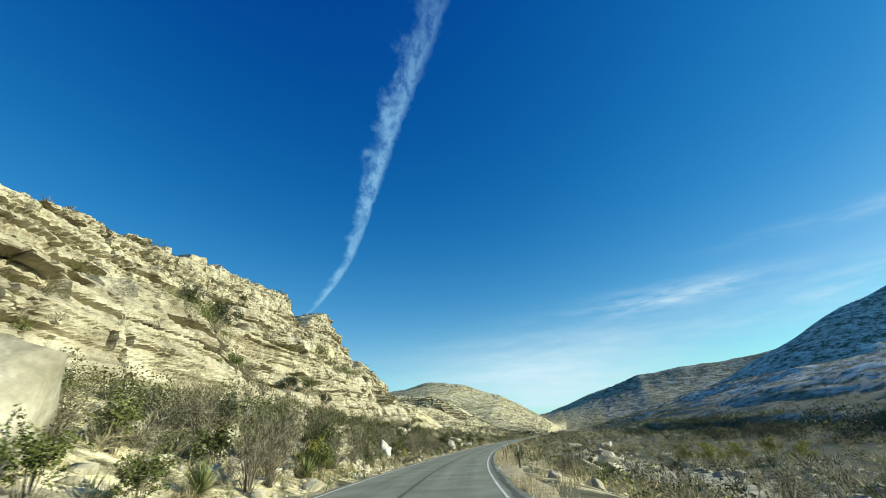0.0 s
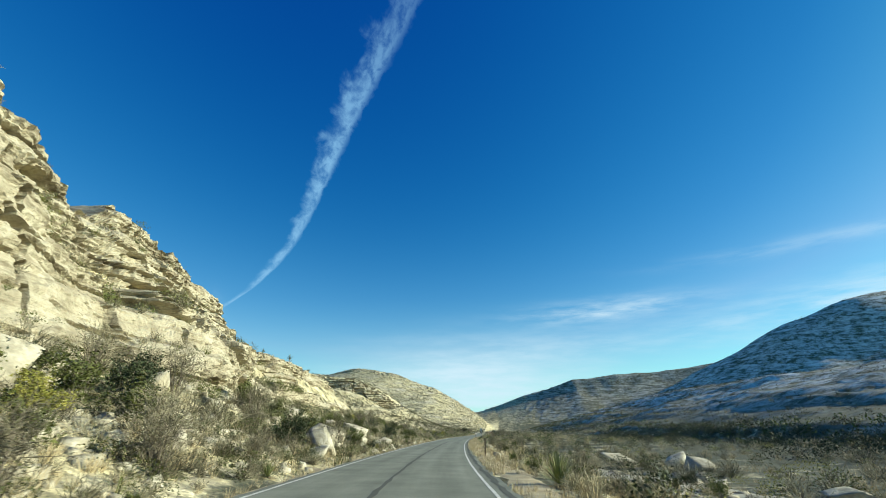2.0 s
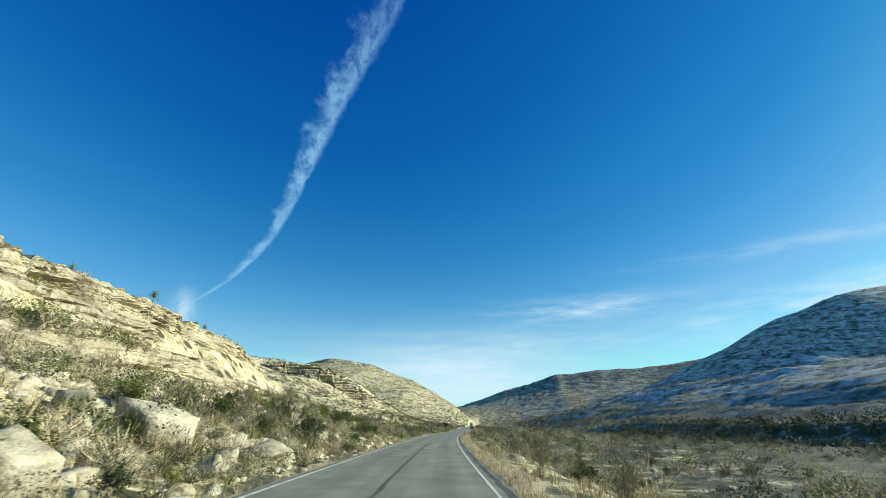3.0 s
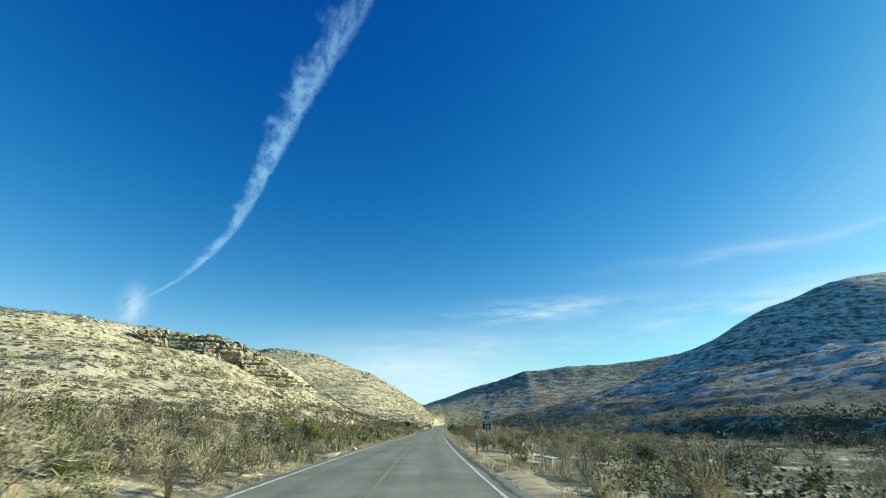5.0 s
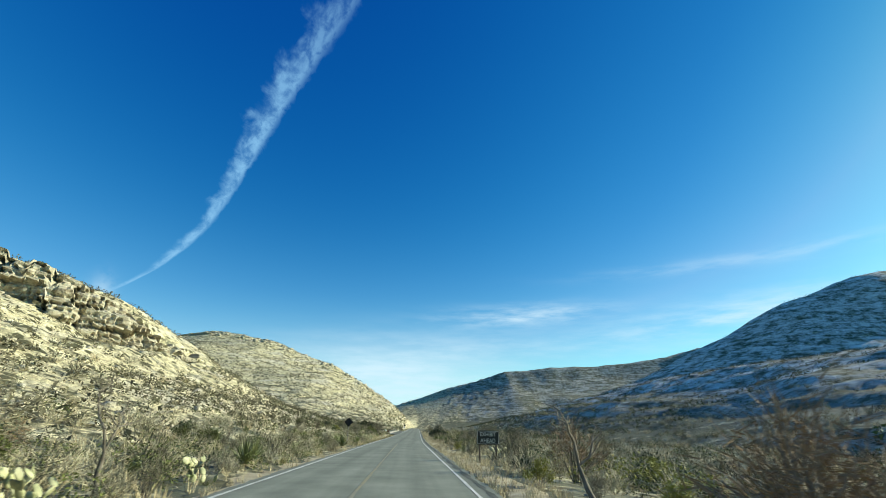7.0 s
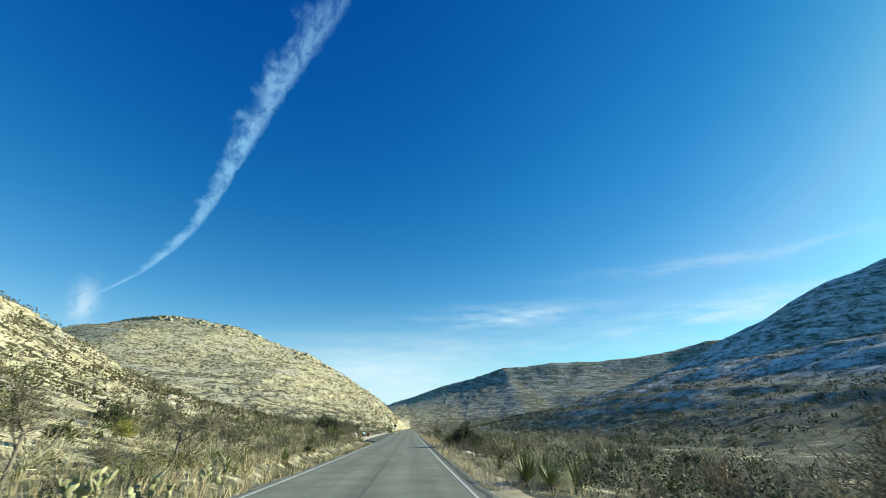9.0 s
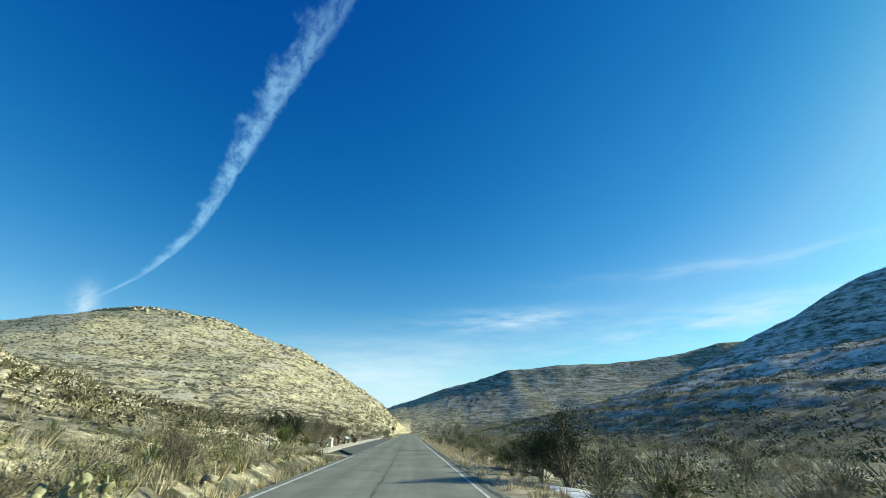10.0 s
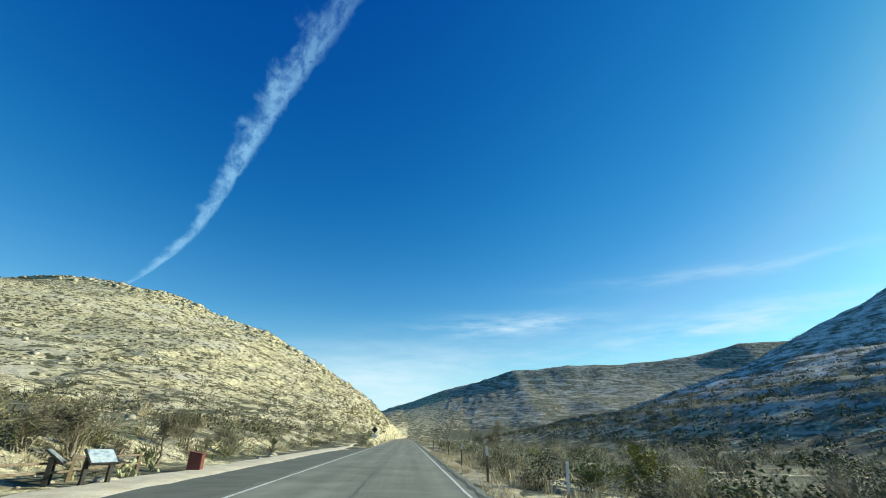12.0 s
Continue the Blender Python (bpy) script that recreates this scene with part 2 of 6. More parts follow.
    dust.inputs["From Min"].default_value, dust.inputs["From Max"].default_value = 0.60, 0.78
    shady = n.new("ShaderNodeMapRange")          # it lasts only on the sunless side of the valley
    l.new(sep.outputs["X"], shady.inputs["Value"])
    shady.inputs["From Min"].default_value, shady.inputs["From Max"].default_value = 0.0, 45.0
    hold = n.new("ShaderNodeMapRange")
    l.new(nz.outputs["Z"], hold.inputs["Value"])
    hold.inputs["From Min"].default_value, hold.inputs["From Max"].default_value, hold.inputs["To Min"].default_value = 0.84, 0.92, 0.9
    remote = n.new("ShaderNodeMapRange")          # little of it is left on the ridge that closes the valley
    l.new(sep.outputs["Y"], remote.inputs["Value"])
    remote.inputs["From Min"].default_value, remote.inputs["From Max"].default_value, remote.inputs["To Min"].default_value, remote.inputs["To Max"].default_value = 720.0, 920.0, 1.0, 0.40
    snow = n.new("ShaderNodeMix")
    snow.data_type = "RGBA"
    l.new(f("MULTIPLY", f("MULTIPLY", f("MULTIPLY", turned.outputs["Result"], shady.outputs["Result"]), high.outputs["Result"]), f("MULTIPLY", f("MULTIPLY", dust.outputs["Result"], hold.outputs["Result"]), remote.outputs["Result"])), snow.inputs["Factor"])
    l.new(bush.outputs["Result"], snow.inputs["A"])
    snow.inputs["B"].default_value = (0.74, 0.74, 0.70, 1)
    l.new(snow.outputs["Result"], p.inputs["Base Color"])
    return m


def rock_material():
    """Bedded limestone: cream with ochre stains, grey weathering along the beds and dark cracks."""
    m = material("limestone", [(0.25, 0.215, 0.145), (0.42, 0.375, 0.265), (0.54, 0.495, 0.375)], 0.45, 0.92, 1.0, 4.0, 0.14)
    n, l = m.node_tree.nodes, m.node_tree.links
    p, tc = n["Principled BSDF"], n["Texture Coordinate"]
    old = p.inputs["Base Color"].links[0].from_socket
    mp = n.new("ShaderNodeMapping")
    mp.inputs["Scale"].default_value = (0.25, 0.25, 2.2)
    l.new(tc.outputs["Object"], mp.inputs["Vector"])
    beds = n.new("ShaderNodeTexNoise")
    beds.inputs["Scale"].default_value, beds.inputs["Detail"].default_value, beds.inputs["Roughness"].default_value = 1.0, 8.0, 0.65
    l.new(mp.outputs["Vector"], beds.inputs["Vector"])
    r = n.new("ShaderNodeValToRGB")
    r.color_ramp.elements[0].position, r.color_ramp.elements[1].position = 0.36, 0.5
    r.color_ramp.elements[0].color, r.color_ramp.elements[1].color = (0.42, 0.38, 0.33, 1), (1, 1, 1, 1)
    l.new(beds.outputs["Fac"], r.inputs["Fac"])
    mix = n.new("ShaderNodeMix")
    mix.data_type, mix.blend_type = "RGBA", "MULTIPLY"
    mix.inputs["Factor"].default_value = 0.75
    l.new(old, mix.inputs["A"])
    l.new(r.outputs["Color"], mix.inputs["B"])
    l.new(mix.outputs["Result"], p.inputs["Base Color"])
    b = n.new("ShaderNodeBump")
    b.inputs["Strength"].default_value, b.inputs["Distance"].default_value = 0.8, 0.25
    l.new(beds.outputs["Fac"], b.inputs["Height"])
    l.new(p.inputs["Normal"].links[0].from_socket, b.inputs["Normal"])
    l.new(b.outputs["Normal"], p.inputs["Normal"])
    return m


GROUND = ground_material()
ROCK = rock_material()
ASPHALT = material("asphalt", [(0.165, 0.172, 0.136), (0.205, 0.213, 0.170), (0.25, 0.256, 0.205)], 0.5, 0.9, 0.25, 60.0, 0.004, spec=0.15)


def wheel_wear(m):
    """Paler wheel paths and darker strips between them, along the road's own coordinate."""
    n, l = m.node_tree.nodes, m.node_tree.links
    f, p = Sums(m.node_tree), n["Principled BSDF"]
    old = p.inputs["Base Color"].links[0].from_socket
    uv = n.new("ShaderNodeUVMap")
    uv.uv_map = "along"
    sep = n.new("ShaderNodeSeparateXYZ")
    l.new(uv.outputs["UV"], sep.inputs["Vector"])
    nz, mp = n.new("ShaderNodeTexNoise"), n.new("ShaderNodeMapping")
    mp.inputs["Scale"].default_value = (2.2, 0.06, 1)
    l.new(uv.outputs["UV"], mp.inputs["Vector"])
    l.new(mp.outputs["Vector"], nz.inputs["Vector"])
    nz.inputs["Scale"].default_value, nz.inputs["Detail"].default_value = 1.0, 5.0
    track = f("COSINE", f("MULTIPLY", f("ABSOLUTE", sep.outputs["X"]), 3.6))
    v = f("ADD", f("MULTIPLY", track, -0.07), f("ADD", f("MULTIPLY", nz.outputs["Fac"], 0.5), 0.75))
    hsv = n.new("ShaderNodeHueSaturation")
    l.new(v, hsv.inputs["Value"])
    l.new(old, hsv.inputs["Color"])
    l.new(hsv.outputs["Color"], p.inputs["Base Color"])


wheel_wear(ASPHALT)
PATCH = material("dark_asphalt", [(0.08, 0.083, 0.07), (0.12, 0.123, 0.105)], 0.8, 0.9, 0.25, 60.0, 0.004, spec=0.15)
WHITE_PAINT = material("white_road_paint", [(0.34, 0.33, 0.29), (0.58, 0.57, 0.51), (0.72, 0.71, 0.66)], 3.0, 0.7, 0.1, 40.0, 0.003)
YELLOW_PAINT = material("faded_yellow_paint", [(0.18, 0.175, 0.135), (0.26, 0.235, 0.15), (0.32, 0.27, 0.14)], 2.5, 0.7, 0.1, 40.0, 0.003)
LAYBY = material("greyed_asphalt", [(0.115, 0.12, 0.098), (0.145, 0.15, 0.122), (0.175, 0.18, 0.147)], 0.7, 0.9, 0.25, 60.0, 0.004, spec=0.15)
CALICHE = material("pale_gravel", [(0.50, 0.43, 0.30), (0.64, 0.56, 0.41), (0.72, 0.65, 0.50)], 1.2, 0.95, 0.5, 14.0, 0.03)


# ---- numeric noise ----
def _hash(ix, iy, iz, seed):
    h = (ix * 374761393 + iy * 668265263 + iz * 1274126177 + seed * 974711) & 0xFFFFFFFF
    h = ((h ^ (h >> 13)) * 1103515245) & 0xFFFFFFFF
    h = ((h ^ (h >> 15)) * 2654435761) & 0xFFFFFFFF
    return ((h ^ (h >> 16)) & 0xFFFFFF) / float(0xFFFFFF)


def cell(x, y=0.0, z=0.0, seed=0):
    x, y, z = np.broadcast_arrays(np.asarray(x, float), y, z)
    return _hash(np.floor(x).astype(np.int64), np.floor(y).astype(np.int64), np.floor(z).astype(np.int64), seed)


def smooth_noise(x, y=0.0, z=0.0, seed=0):
    x, y, z = np.broadcast_arrays(np.asarray(x, float), y, z)
    ix, iy, iz = (np.floor(v).astype(np.int64) for v in (x, y, z))
    fx, fy, fz = (v - np.floor(v) for v in (x, y, z))
    fx, fy, fz = (v * v * (3 - 2 * v) for v in (fx, fy, fz))
    out = 0
    for a in (0, 1):
        for b in (0, 1):
            for c in (0, 1):
                w = (fx if a else 1 - fx) * (fy if b else 1 - fy) * (fz if c else 1 - fz)
                out = out + w * _hash(ix + a, iy + b, iz + c, seed)
    return out


def fbm(x, y=0.0, z=0.0, octaves=4, seed=0):
    """Noise about -1 to 1."""
    out, amp, total = 0, 1.0, 0
    for k in range(octaves):
        out = out + amp * (2 * smooth_noise(np.asarray(x) * 2**k, np.asarray(y) * 2**k, np.asarray(z) * 2**k, seed + k) - 1)
        total += amp
        amp *= 0.5
    return out / total * 1.6


def ease(v, lo, hi):
    t = np.clip((np.asarray(v, float) - lo) / (hi - lo), 0, 1)
    return t * t * (3 - 2 * t)


# ---- plan of the valley ----
_y = np.arange(-420.0, 1301.0, 1.0)
_kernel = np.exp(-0.5 * (np.arange(-30, 31) / 10.0) ** 2)
_kernel /= _kernel.sum()


def _curve(ys, vs, soft=True):
    v = np.interp(_y, ys, vs)
    return np.convolve(np.pad(v, 30, mode="reflect", reflect_type="odd"), _kernel, "valid") if soft else v


_x_road = _curve([-420, 0, 14, 29, 45, 62, 79, 96, 132, 169, 187, 205, 242, 306, 398, 520, 640, 900, 1300], [112, -2.0, -5.7, -9.15, -12.1, -15.0, -17.5, -19.5, -22.75, -25.35, -26.2, -26.85, -27.55, -28.75, -28.8, -29.0, -30.4, -25, 40])
_z_road = _curve([-420, 0, 16, 30, 45, 62, 79, 96, 169, 205, 242, 306, 337, 398, 520, 700, 1300], [8, 0.15, -0.2, -0.6, -0.95, -1.3, -1.6, -1.85, -2.85, -3.22, -3.7, -4.45, -4.77, -5.05, -5.25, -5.6, -8])
HALF = 3.17                                       # centre of the road to its white edge line


def road_x(y):
    return np.interp(y, _y, _x_road)


def road_z(y):
    return np.interp(y, _y, _z_road)


def road_cos(y):
    slope = np.interp(np.asarray(y) + 2.0, _y, _x_road) - np.interp(np.asarray(y) - 2.0, _y, _x_road)
    return 1 / np.sqrt(1 + (slope / 4.0) ** 2)


def across(x, y):
    """Metres to the right of the road's centre line."""
    return (np.asarray(x) - road_x(y)) * road_cos(y)


def beside(d, y):
    """The x that lies d metres to the right of the road's centre line at y."""
    return road_x(y) + np.asarray(d) / road_cos(y)


CREST_Y = [-150, -40, 0, 15, 25, 40, 52, 54, 56.8, 58.5, 60, 64, 66, 67, 70, 71.5, 73.8, 76, 78.3, 80, 82.3, 84.3, 86, 88, 89.5, 91.5, 94, 98, 102, 104, 109.3, 110.5, 122, 135, 150, 162, 185, 215]
CREST_Z = [14, 16, 16.5, 17.1, 18.8, 20.4, 21.7, 22.4, 22.5, 20.1, 19.0, 18.7, 20.8, 21.3, 22.4, 22.9, 22.4, 21.6, 20.7, 20.0, 18.8, 17.3, 16.3, 15.2, 15.0, 17.3, 17.1, 15.6, 15.2, 14.3, 14.0, 11.4, 9.7, 9.7, 9.4, 8, 3.5, -1]
FOOT_Y = [-150, 0, 20, 45, 62, 80, 94, 105, 135, 162, 185, 215]
FOOT_Z = [5, 6.6, 7.6, 7.5, 6.4, 5.4, 4.7, 3.4, 3.2, 2.4, 0.5, -2]


def crest(y):
    return np.interp(y, CREST_Y, CREST_Z)


def foot(y):
    return np.interp(y, FOOT_Y, FOOT_Z)


def height(x, y, rough=True):
    """The lie of the land, without the cliff's own rock."""
    x, y = np.asarray(x, float), np.asarray(y, float)
    d, zr = across(x, y), road_z(y)
    s = -d
    # right bank, wash and valley side
    right = zr - 0.12 - (1.9 - 1.15 * ease(y, 115, 190)) * ease(d, 4.8, 13.5) + 0.35 * ease(d, 13, 30)
    floor = right
    side = np.interp(x, [-20, 20, 47, 60, 100, 125, 145, 164, 188, 214, 252, 292, 320, 355, 389, 467, 700, 3000], [-5, -4, -1.0, 2.5, 13, 23, 31, 37, 48.5, 61.5, 78.5, 101, 112.5, 127.5, 142, 155, 172, 190])
    side = zr + (side + 5) * (1 - 0.85 * ease(y, 650, 820)) * (0.40 + 0.60 * ease(y, 480, 640))
    bend = x + 26 * fbm(y / 70, 0, 0, 2, 23)
    side = side + 5.5 * ease(bend, 56, 66) * (1 - ease(bend, 66, 125)) * (1 - ease(y, 320, 400))
    # an unseen spur off to the right, raised so its shadow crosses the valley
    side = side + 44 * np.exp(-(((x - 235) / 75) ** 2) - ((y - 120) / 85) ** 2)
    right = np.where(d > 0, np.maximum(right, side - 2.0), right)
    # the long stony slope that draws near to the road farther up the valley
    start = np.interp(y, [0, 150, 220, 336, 430, 506, 600, 700], [74, 72, 64, 52, 45, 32, 24, 24])
    slope = (np.interp(d - start, [0, 12, 40, 120, 140, 260], [0, 2.4, 10.6, 31, 34, 41]) + 2.8 * ease(d - start, 0, 8) * (1 - ease(d - start, 8, 40)) * (1 - ease(y, 270, 350))) * (1 - np.clip((y - 560) / 120, 0, 1))
    right = np.maximum(right, floor + slope)
    # left: apron and cliff, which dies out, then two hills
    f, c = foot(y) - 0.5, crest(y) - 1.2
    apron = zr - 0.12 + (f - zr) * np.clip((s - 5.0) / 14.0, 0, 1) ** 1.15
    left = np.where(s < 19, apron, f + (c - f) * ease(s, 20.5, 27.0) + 0.06 * np.clip(s - 27, 0, 400))
    left = np.where(s < 5, zr - 0.12 - 0.15 * ease(s, 3.7, 4.6), left)
    low = zr - 0.12 + 2.2 * ease(s, 6, 30) + 0.05 * np.clip(s - 30, 0, 200)
    gone = ease(y, 165, 235)
    left = left * (1 - gone) + np.where(s < 5, left, low) * gone
    hill = np.interp(x, [-300, -161, -125, -105, -97, -91, -84, -77, -64, -48, -38], [38, 31, 27.6, 25.4, 23.4, 20.6, 16.2, 10.5, 3.2, -2.0, -4.5])
    rim = np.interp(x, [-160, -150, -128, -112, -101, -92, -85, -80, -78], [307, 309, 313, 318, 322, 327, 333, 341, 350])
    hill = hill - 7.0 * ease(rim - y, -2.5, 0.8) * (1 - ease(rim - y, 8, 80)) * ease(x, -134, -114) * (1 - ease(x, -82, -74))
    on = ease(y, 205, 312) * (1 - 0.75 * ease(y, 340, 425)) * (1 - 0.75 * ease(y, 440, 540))
    left = np.where(s > 5, np.maximum(left, left + (hill - left) * on), left)
    big = np.interp(x, [-900, -400, -271, -229, -200, -180, -152, -138, -98, -74, -47, -36, -28], [71, 59, 56, 63.5, 69, 68.5, 63.5, 58, 41.5, 28, 12, 2, -6])
    up = np.interp(y, [465, 500, 525, 545, 566, 600, 625, 700, 900, 1100], [0, 0.18, 0.34, 0.48, 0.64, 0.84, 1.0, 0.9, 0.4, 0.1])
    left = np.where(s > 5, np.maximum(left, left + (big - left) * up), left)
    flat = (1 - ease(s, 10.5, 16)) * ease(y, 366, 382) * (1 - ease(y, 462, 480))
    left = left + (zr - 0.20 - left) * flat
    z = np.where(d > 0, right, left)
    # the far ridge that closes the valley
    far = np.interp(x, [-1500, -400, -150, -84, -66, -46, 26, 75, 112, 141, 225, 378, 402, 487, 528, 623, 1500, 3000], [60, 30, 16, 27, 30, 36.6, 63, 76, 88, 96, 104, 118, 122, 138, 151, 160, 175, 180])
    rise = np.interp(y, [900, 950, 1010, 1060, 1101, 1130, 1200, 1600, 4000], [0, 0.12, 0.36, 0.54, 0.76, 1.0, 1.0, 0.7, 0.3])
    z = np.maximum(z, z + (far - z) * rise)
    if rough:
        lift = np.clip((z - zr) / 12.0, 0, 1)
        off = np.abs(d)
        z = z + fbm(x / 46, y / 46, 0, 4, 3) * 2.6 * lift * ease(off, 20, 60)
        z = z + fbm(x / 6.0, y / 6.0, 0, 4, 9) * (0.16 * ease(off, 5.5, 11) * (1 - flat) + 0.45 * lift * ease(off, 12, 30))
        ledge = (z + 1.5 * fbm(x / 60, y / 60, 0, 2, 17)) / 4.5
        step = ledge - np.floor(ledge)
        z = z + (ease(step, 0.35, 0.8) - step) * np.where(d < 0, 0.8, 1.7) * lift * ease(off, 34, 60)
    return z


# ---- mesh helpers ----
def mesh_object(name, verts, faces, mat, parent=None, smooth=False, label=""):
    me = bpy.data.meshes.new(name)
    me.from_pydata([tuple(v) for v in verts] if not isinstance(verts, np.ndarray) else verts.tolist(), [], faces if isinstance(faces, list) else faces.tolist())
    me.materials.append(mat)
    if smooth:
        me.polygons.foreach_set("use_smooth", [True] * len(me.polygons))
    me.update()
    ob = new(name, me)
    if parent is not None:
        ob.parent = parent
    if label:
        tagged(ob, label)
    return ob


def part(name, bm, mat, parent, label=""):
    me = bpy.data.meshes.new(name)
    bm.to_mesh(me)
    bm.free()
    me.materials.append(mat)
    ob = new(name, me)
    if parent is not None:
        ob.parent = parent
    if label:
        tagged(ob, label)
    return ob


def grid_faces(rows, cols):
    k = np.arange(rows * cols).reshape(rows, cols)
    return np.stack([k[:-1, :-1], k[:-1, 1:], k[1:, 1:], k[1:, :-1]], -1).reshape(-1, 4)


def spread(start, end, step, grow, limit):
    out, v, w = [], start, step
    while v < end:
        out.append(v)
        v += w
        w = min(w * grow, limit)
    return out + [end]


# ---- ground ----
_left = [-v for v in spread(60, 2600, 1.6, 1.05, 90)][::-1]
_cols = np.array(_left + list(np.arange(-59.4, -4.6, 1.1)) + [-4.5, -3.9, -3.5, -1.5, 1.5, 3.6, 4.0, 4.6] + list(np.arange(5.2, 40, 1.1)) + spread(40.5, 2600, 1.3, 1.045, 90))
_rows = np.array([-v for v in spread(41, 420, 2.0, 1.08, 40)][::-1] + list(np.arange(-40, 460, 1.45)) + spread(460.5, 1300, 1.4, 1.01, 6) + spread(1310, 4200, 12, 1.08, 150))
_gy = np.repeat(_rows[:, None], len(_cols), 1)
_gx = beside(np.repeat(_cols[None], len(_rows), 0), _gy)
_gz = height(_gx, _gy)
_gz = np.where((np.abs(across(_gx, _gy)) < 3.7) & (_gy < 645), road_z(_gy) - 0.10, _gz)
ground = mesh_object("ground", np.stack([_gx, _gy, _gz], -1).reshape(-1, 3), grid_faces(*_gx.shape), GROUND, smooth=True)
tagged(ground, "dry stony desert ground with scrub and pale limestone", "ground", kind="structure")


# ---- road ----
def strip(name, d0, d1, y0, y1, lift, mat, step=2.0, ragged=0.0, thick=0.0, seed=0):
    """A band that follows the road from d0 to d1 metres right of its centre line."""
    ys = np.arange(y0, y1 + step, step)
    n = max(2, int(abs(d1 - d0) / 1.0) + 1)
    ds = np.linspace(d0, d1, n)
    gy = np.repeat(ys[:, None], n, 1)
    gd = np.repeat(ds[None], len(ys), 0)
    if ragged:
        gd[:, 0] += ragged * fbm(ys / 0.9, seed, 0, 4, seed)
        gd[:, -1] += ragged * fbm(ys / 0.9, seed + 7, 0, 4, seed + 5)
    gx, gz = beside(gd, gy), road_z(gy) + lift + 0.02 * (1 - (gd / 3.6) ** 2)
    verts, faces = np.stack([gx, gy, gz], -1).reshape(-1, 3), grid_faces(len(ys), n).tolist()
    if thick:
        base = len(verts)
        for col in (0, n - 1):
            edge = np.stack([gx[:, col], ys, gz[:, col] - thick], -1)
            b = len(verts)
            verts = np.concatenate([verts, edge])
            for k in range(len(ys) - 1):
                f = [k * n + col, (k + 1) * n + col, b + k + 1, b + k]
                faces.append(f if col else f[::-1])
    ob = mesh_object(name, verts, faces, mat)
    flat = np.concatenate([np.stack([gd, gy], -1).reshape(-1, 2)] + [np.stack([gd[:, c], ys], -1) for c in ((0, n - 1) if thick else ())])
    loops = np.zeros(len(ob.data.loops), np.int32)
    ob.data.loops.foreach_get("vertex_index", loops)
    ob.data.uv_layers.new(name="along").data.foreach_set("uv", flat[loops].ravel())
    return ob


road = tagged(strip("road", -3.5, 3.78, -120, 640, 0.0, ASPHALT, 0.6, 0.10, 0.25, 4), "worn grey two-lane asphalt road with cracked edges", "road", kind="structure")

# ---- near cliff ----
def blocks(A, Z, bed, joint, seed, slant=0.15):
    """Jointed beds: for each place the block's stand-out (-0.5 to 0.5 with a tilt of its own) and the metres to its nearest bed and joint."""
    w = Z / bed + 0.16 * fbm(A / (joint * 5), 0, 0, 2, seed + 7) + 0.26 * fbm(Z / (bed * 2.3), 0, 0, 1, seed + 8)
    layer = np.floor(w)
    j = A / (joint * (0.7 + 0.8 * cell(layer, 0, 0, seed + 1))) + 5.3 * cell(layer, 0, 0, seed + 2) + slant * (2 * cell(layer, 0, 0, seed + 4) - 1) * Z / bed
    j = j + 0.10 * fbm(A / joint, Z / bed * 1.1, 0, 2, seed + 9) + 0.16 * (cell(A / (joint * 0.21), Z / (bed * 0.27), 0, seed + 10) - 0.5)
    block = np.floor(j)
    tz, ty = w - layer, j - block
    h = [cell(block, layer, 0, seed + 11 + k) for k in range(5)]
    stand = 0.22 * cell(layer, 0, 0, seed) + 0.78 * h[0] - 0.5 + 0.55 * (h[1] - 0.5) * (ty - 0.5) + 0.65 * (h[2] - 0.25) * (tz - 0.5)
    gap_bed = np.minimum(tz + 9 * (cell(block, layer, 0, seed + 17) < 0.35), 1 - tz + 9 * (cell(block, layer + 1, 0, seed + 17) < 0.35)) * bed
    gap_joint = np.minimum(ty + 9 * (h[3] < 0.4), 1 - ty + 9 * (h[4] < 0.4)) * joint
    return stand, gap_bed, gap_joint


HOLLOWS = ((50.0, 13.6, 3.2, 0.95, 3.0), (45.6, 11.2, 1.3, 0.8, 2.0), (103.6, 8.9, 2.3, 0.62, 3.2), (64.5, 12.2, 1.2, 0.9, 1.6), (73.5, 10.9, 1.6, 0.6, 1.5), (57.0, 12.4, 1.1, 0.5, 1.2), (31.0, 12.8, 2.2, 0.7, 2.0), (60.5, 15.2, 0.8, 1.4, 1.3), (83.5, 9.6, 1.4, 0.5, 1.3), (94.5, 10.6, 2.0, 0.5, 1.5), (38, 15.8, 2.0, 0.5, 1.4), (20, 13.0, 1.8, 0.6, 1.6), (121, 6.4, 1.6, 0.4, 1.0))
CLIFF_COLS = 140


def Z_lift(Y, f, c, F):
    """Height measured along the gently folded beds."""
    return f + (c - f) * F + 1.1 * fbm(Y / 26, 0, 0, 2, 31) + 0.5 * cell(Y / 5.3 + 0.3 * fbm(Y / 4, 0, 0, 1, 34), 0, 0, 33) + 0.02 * Y


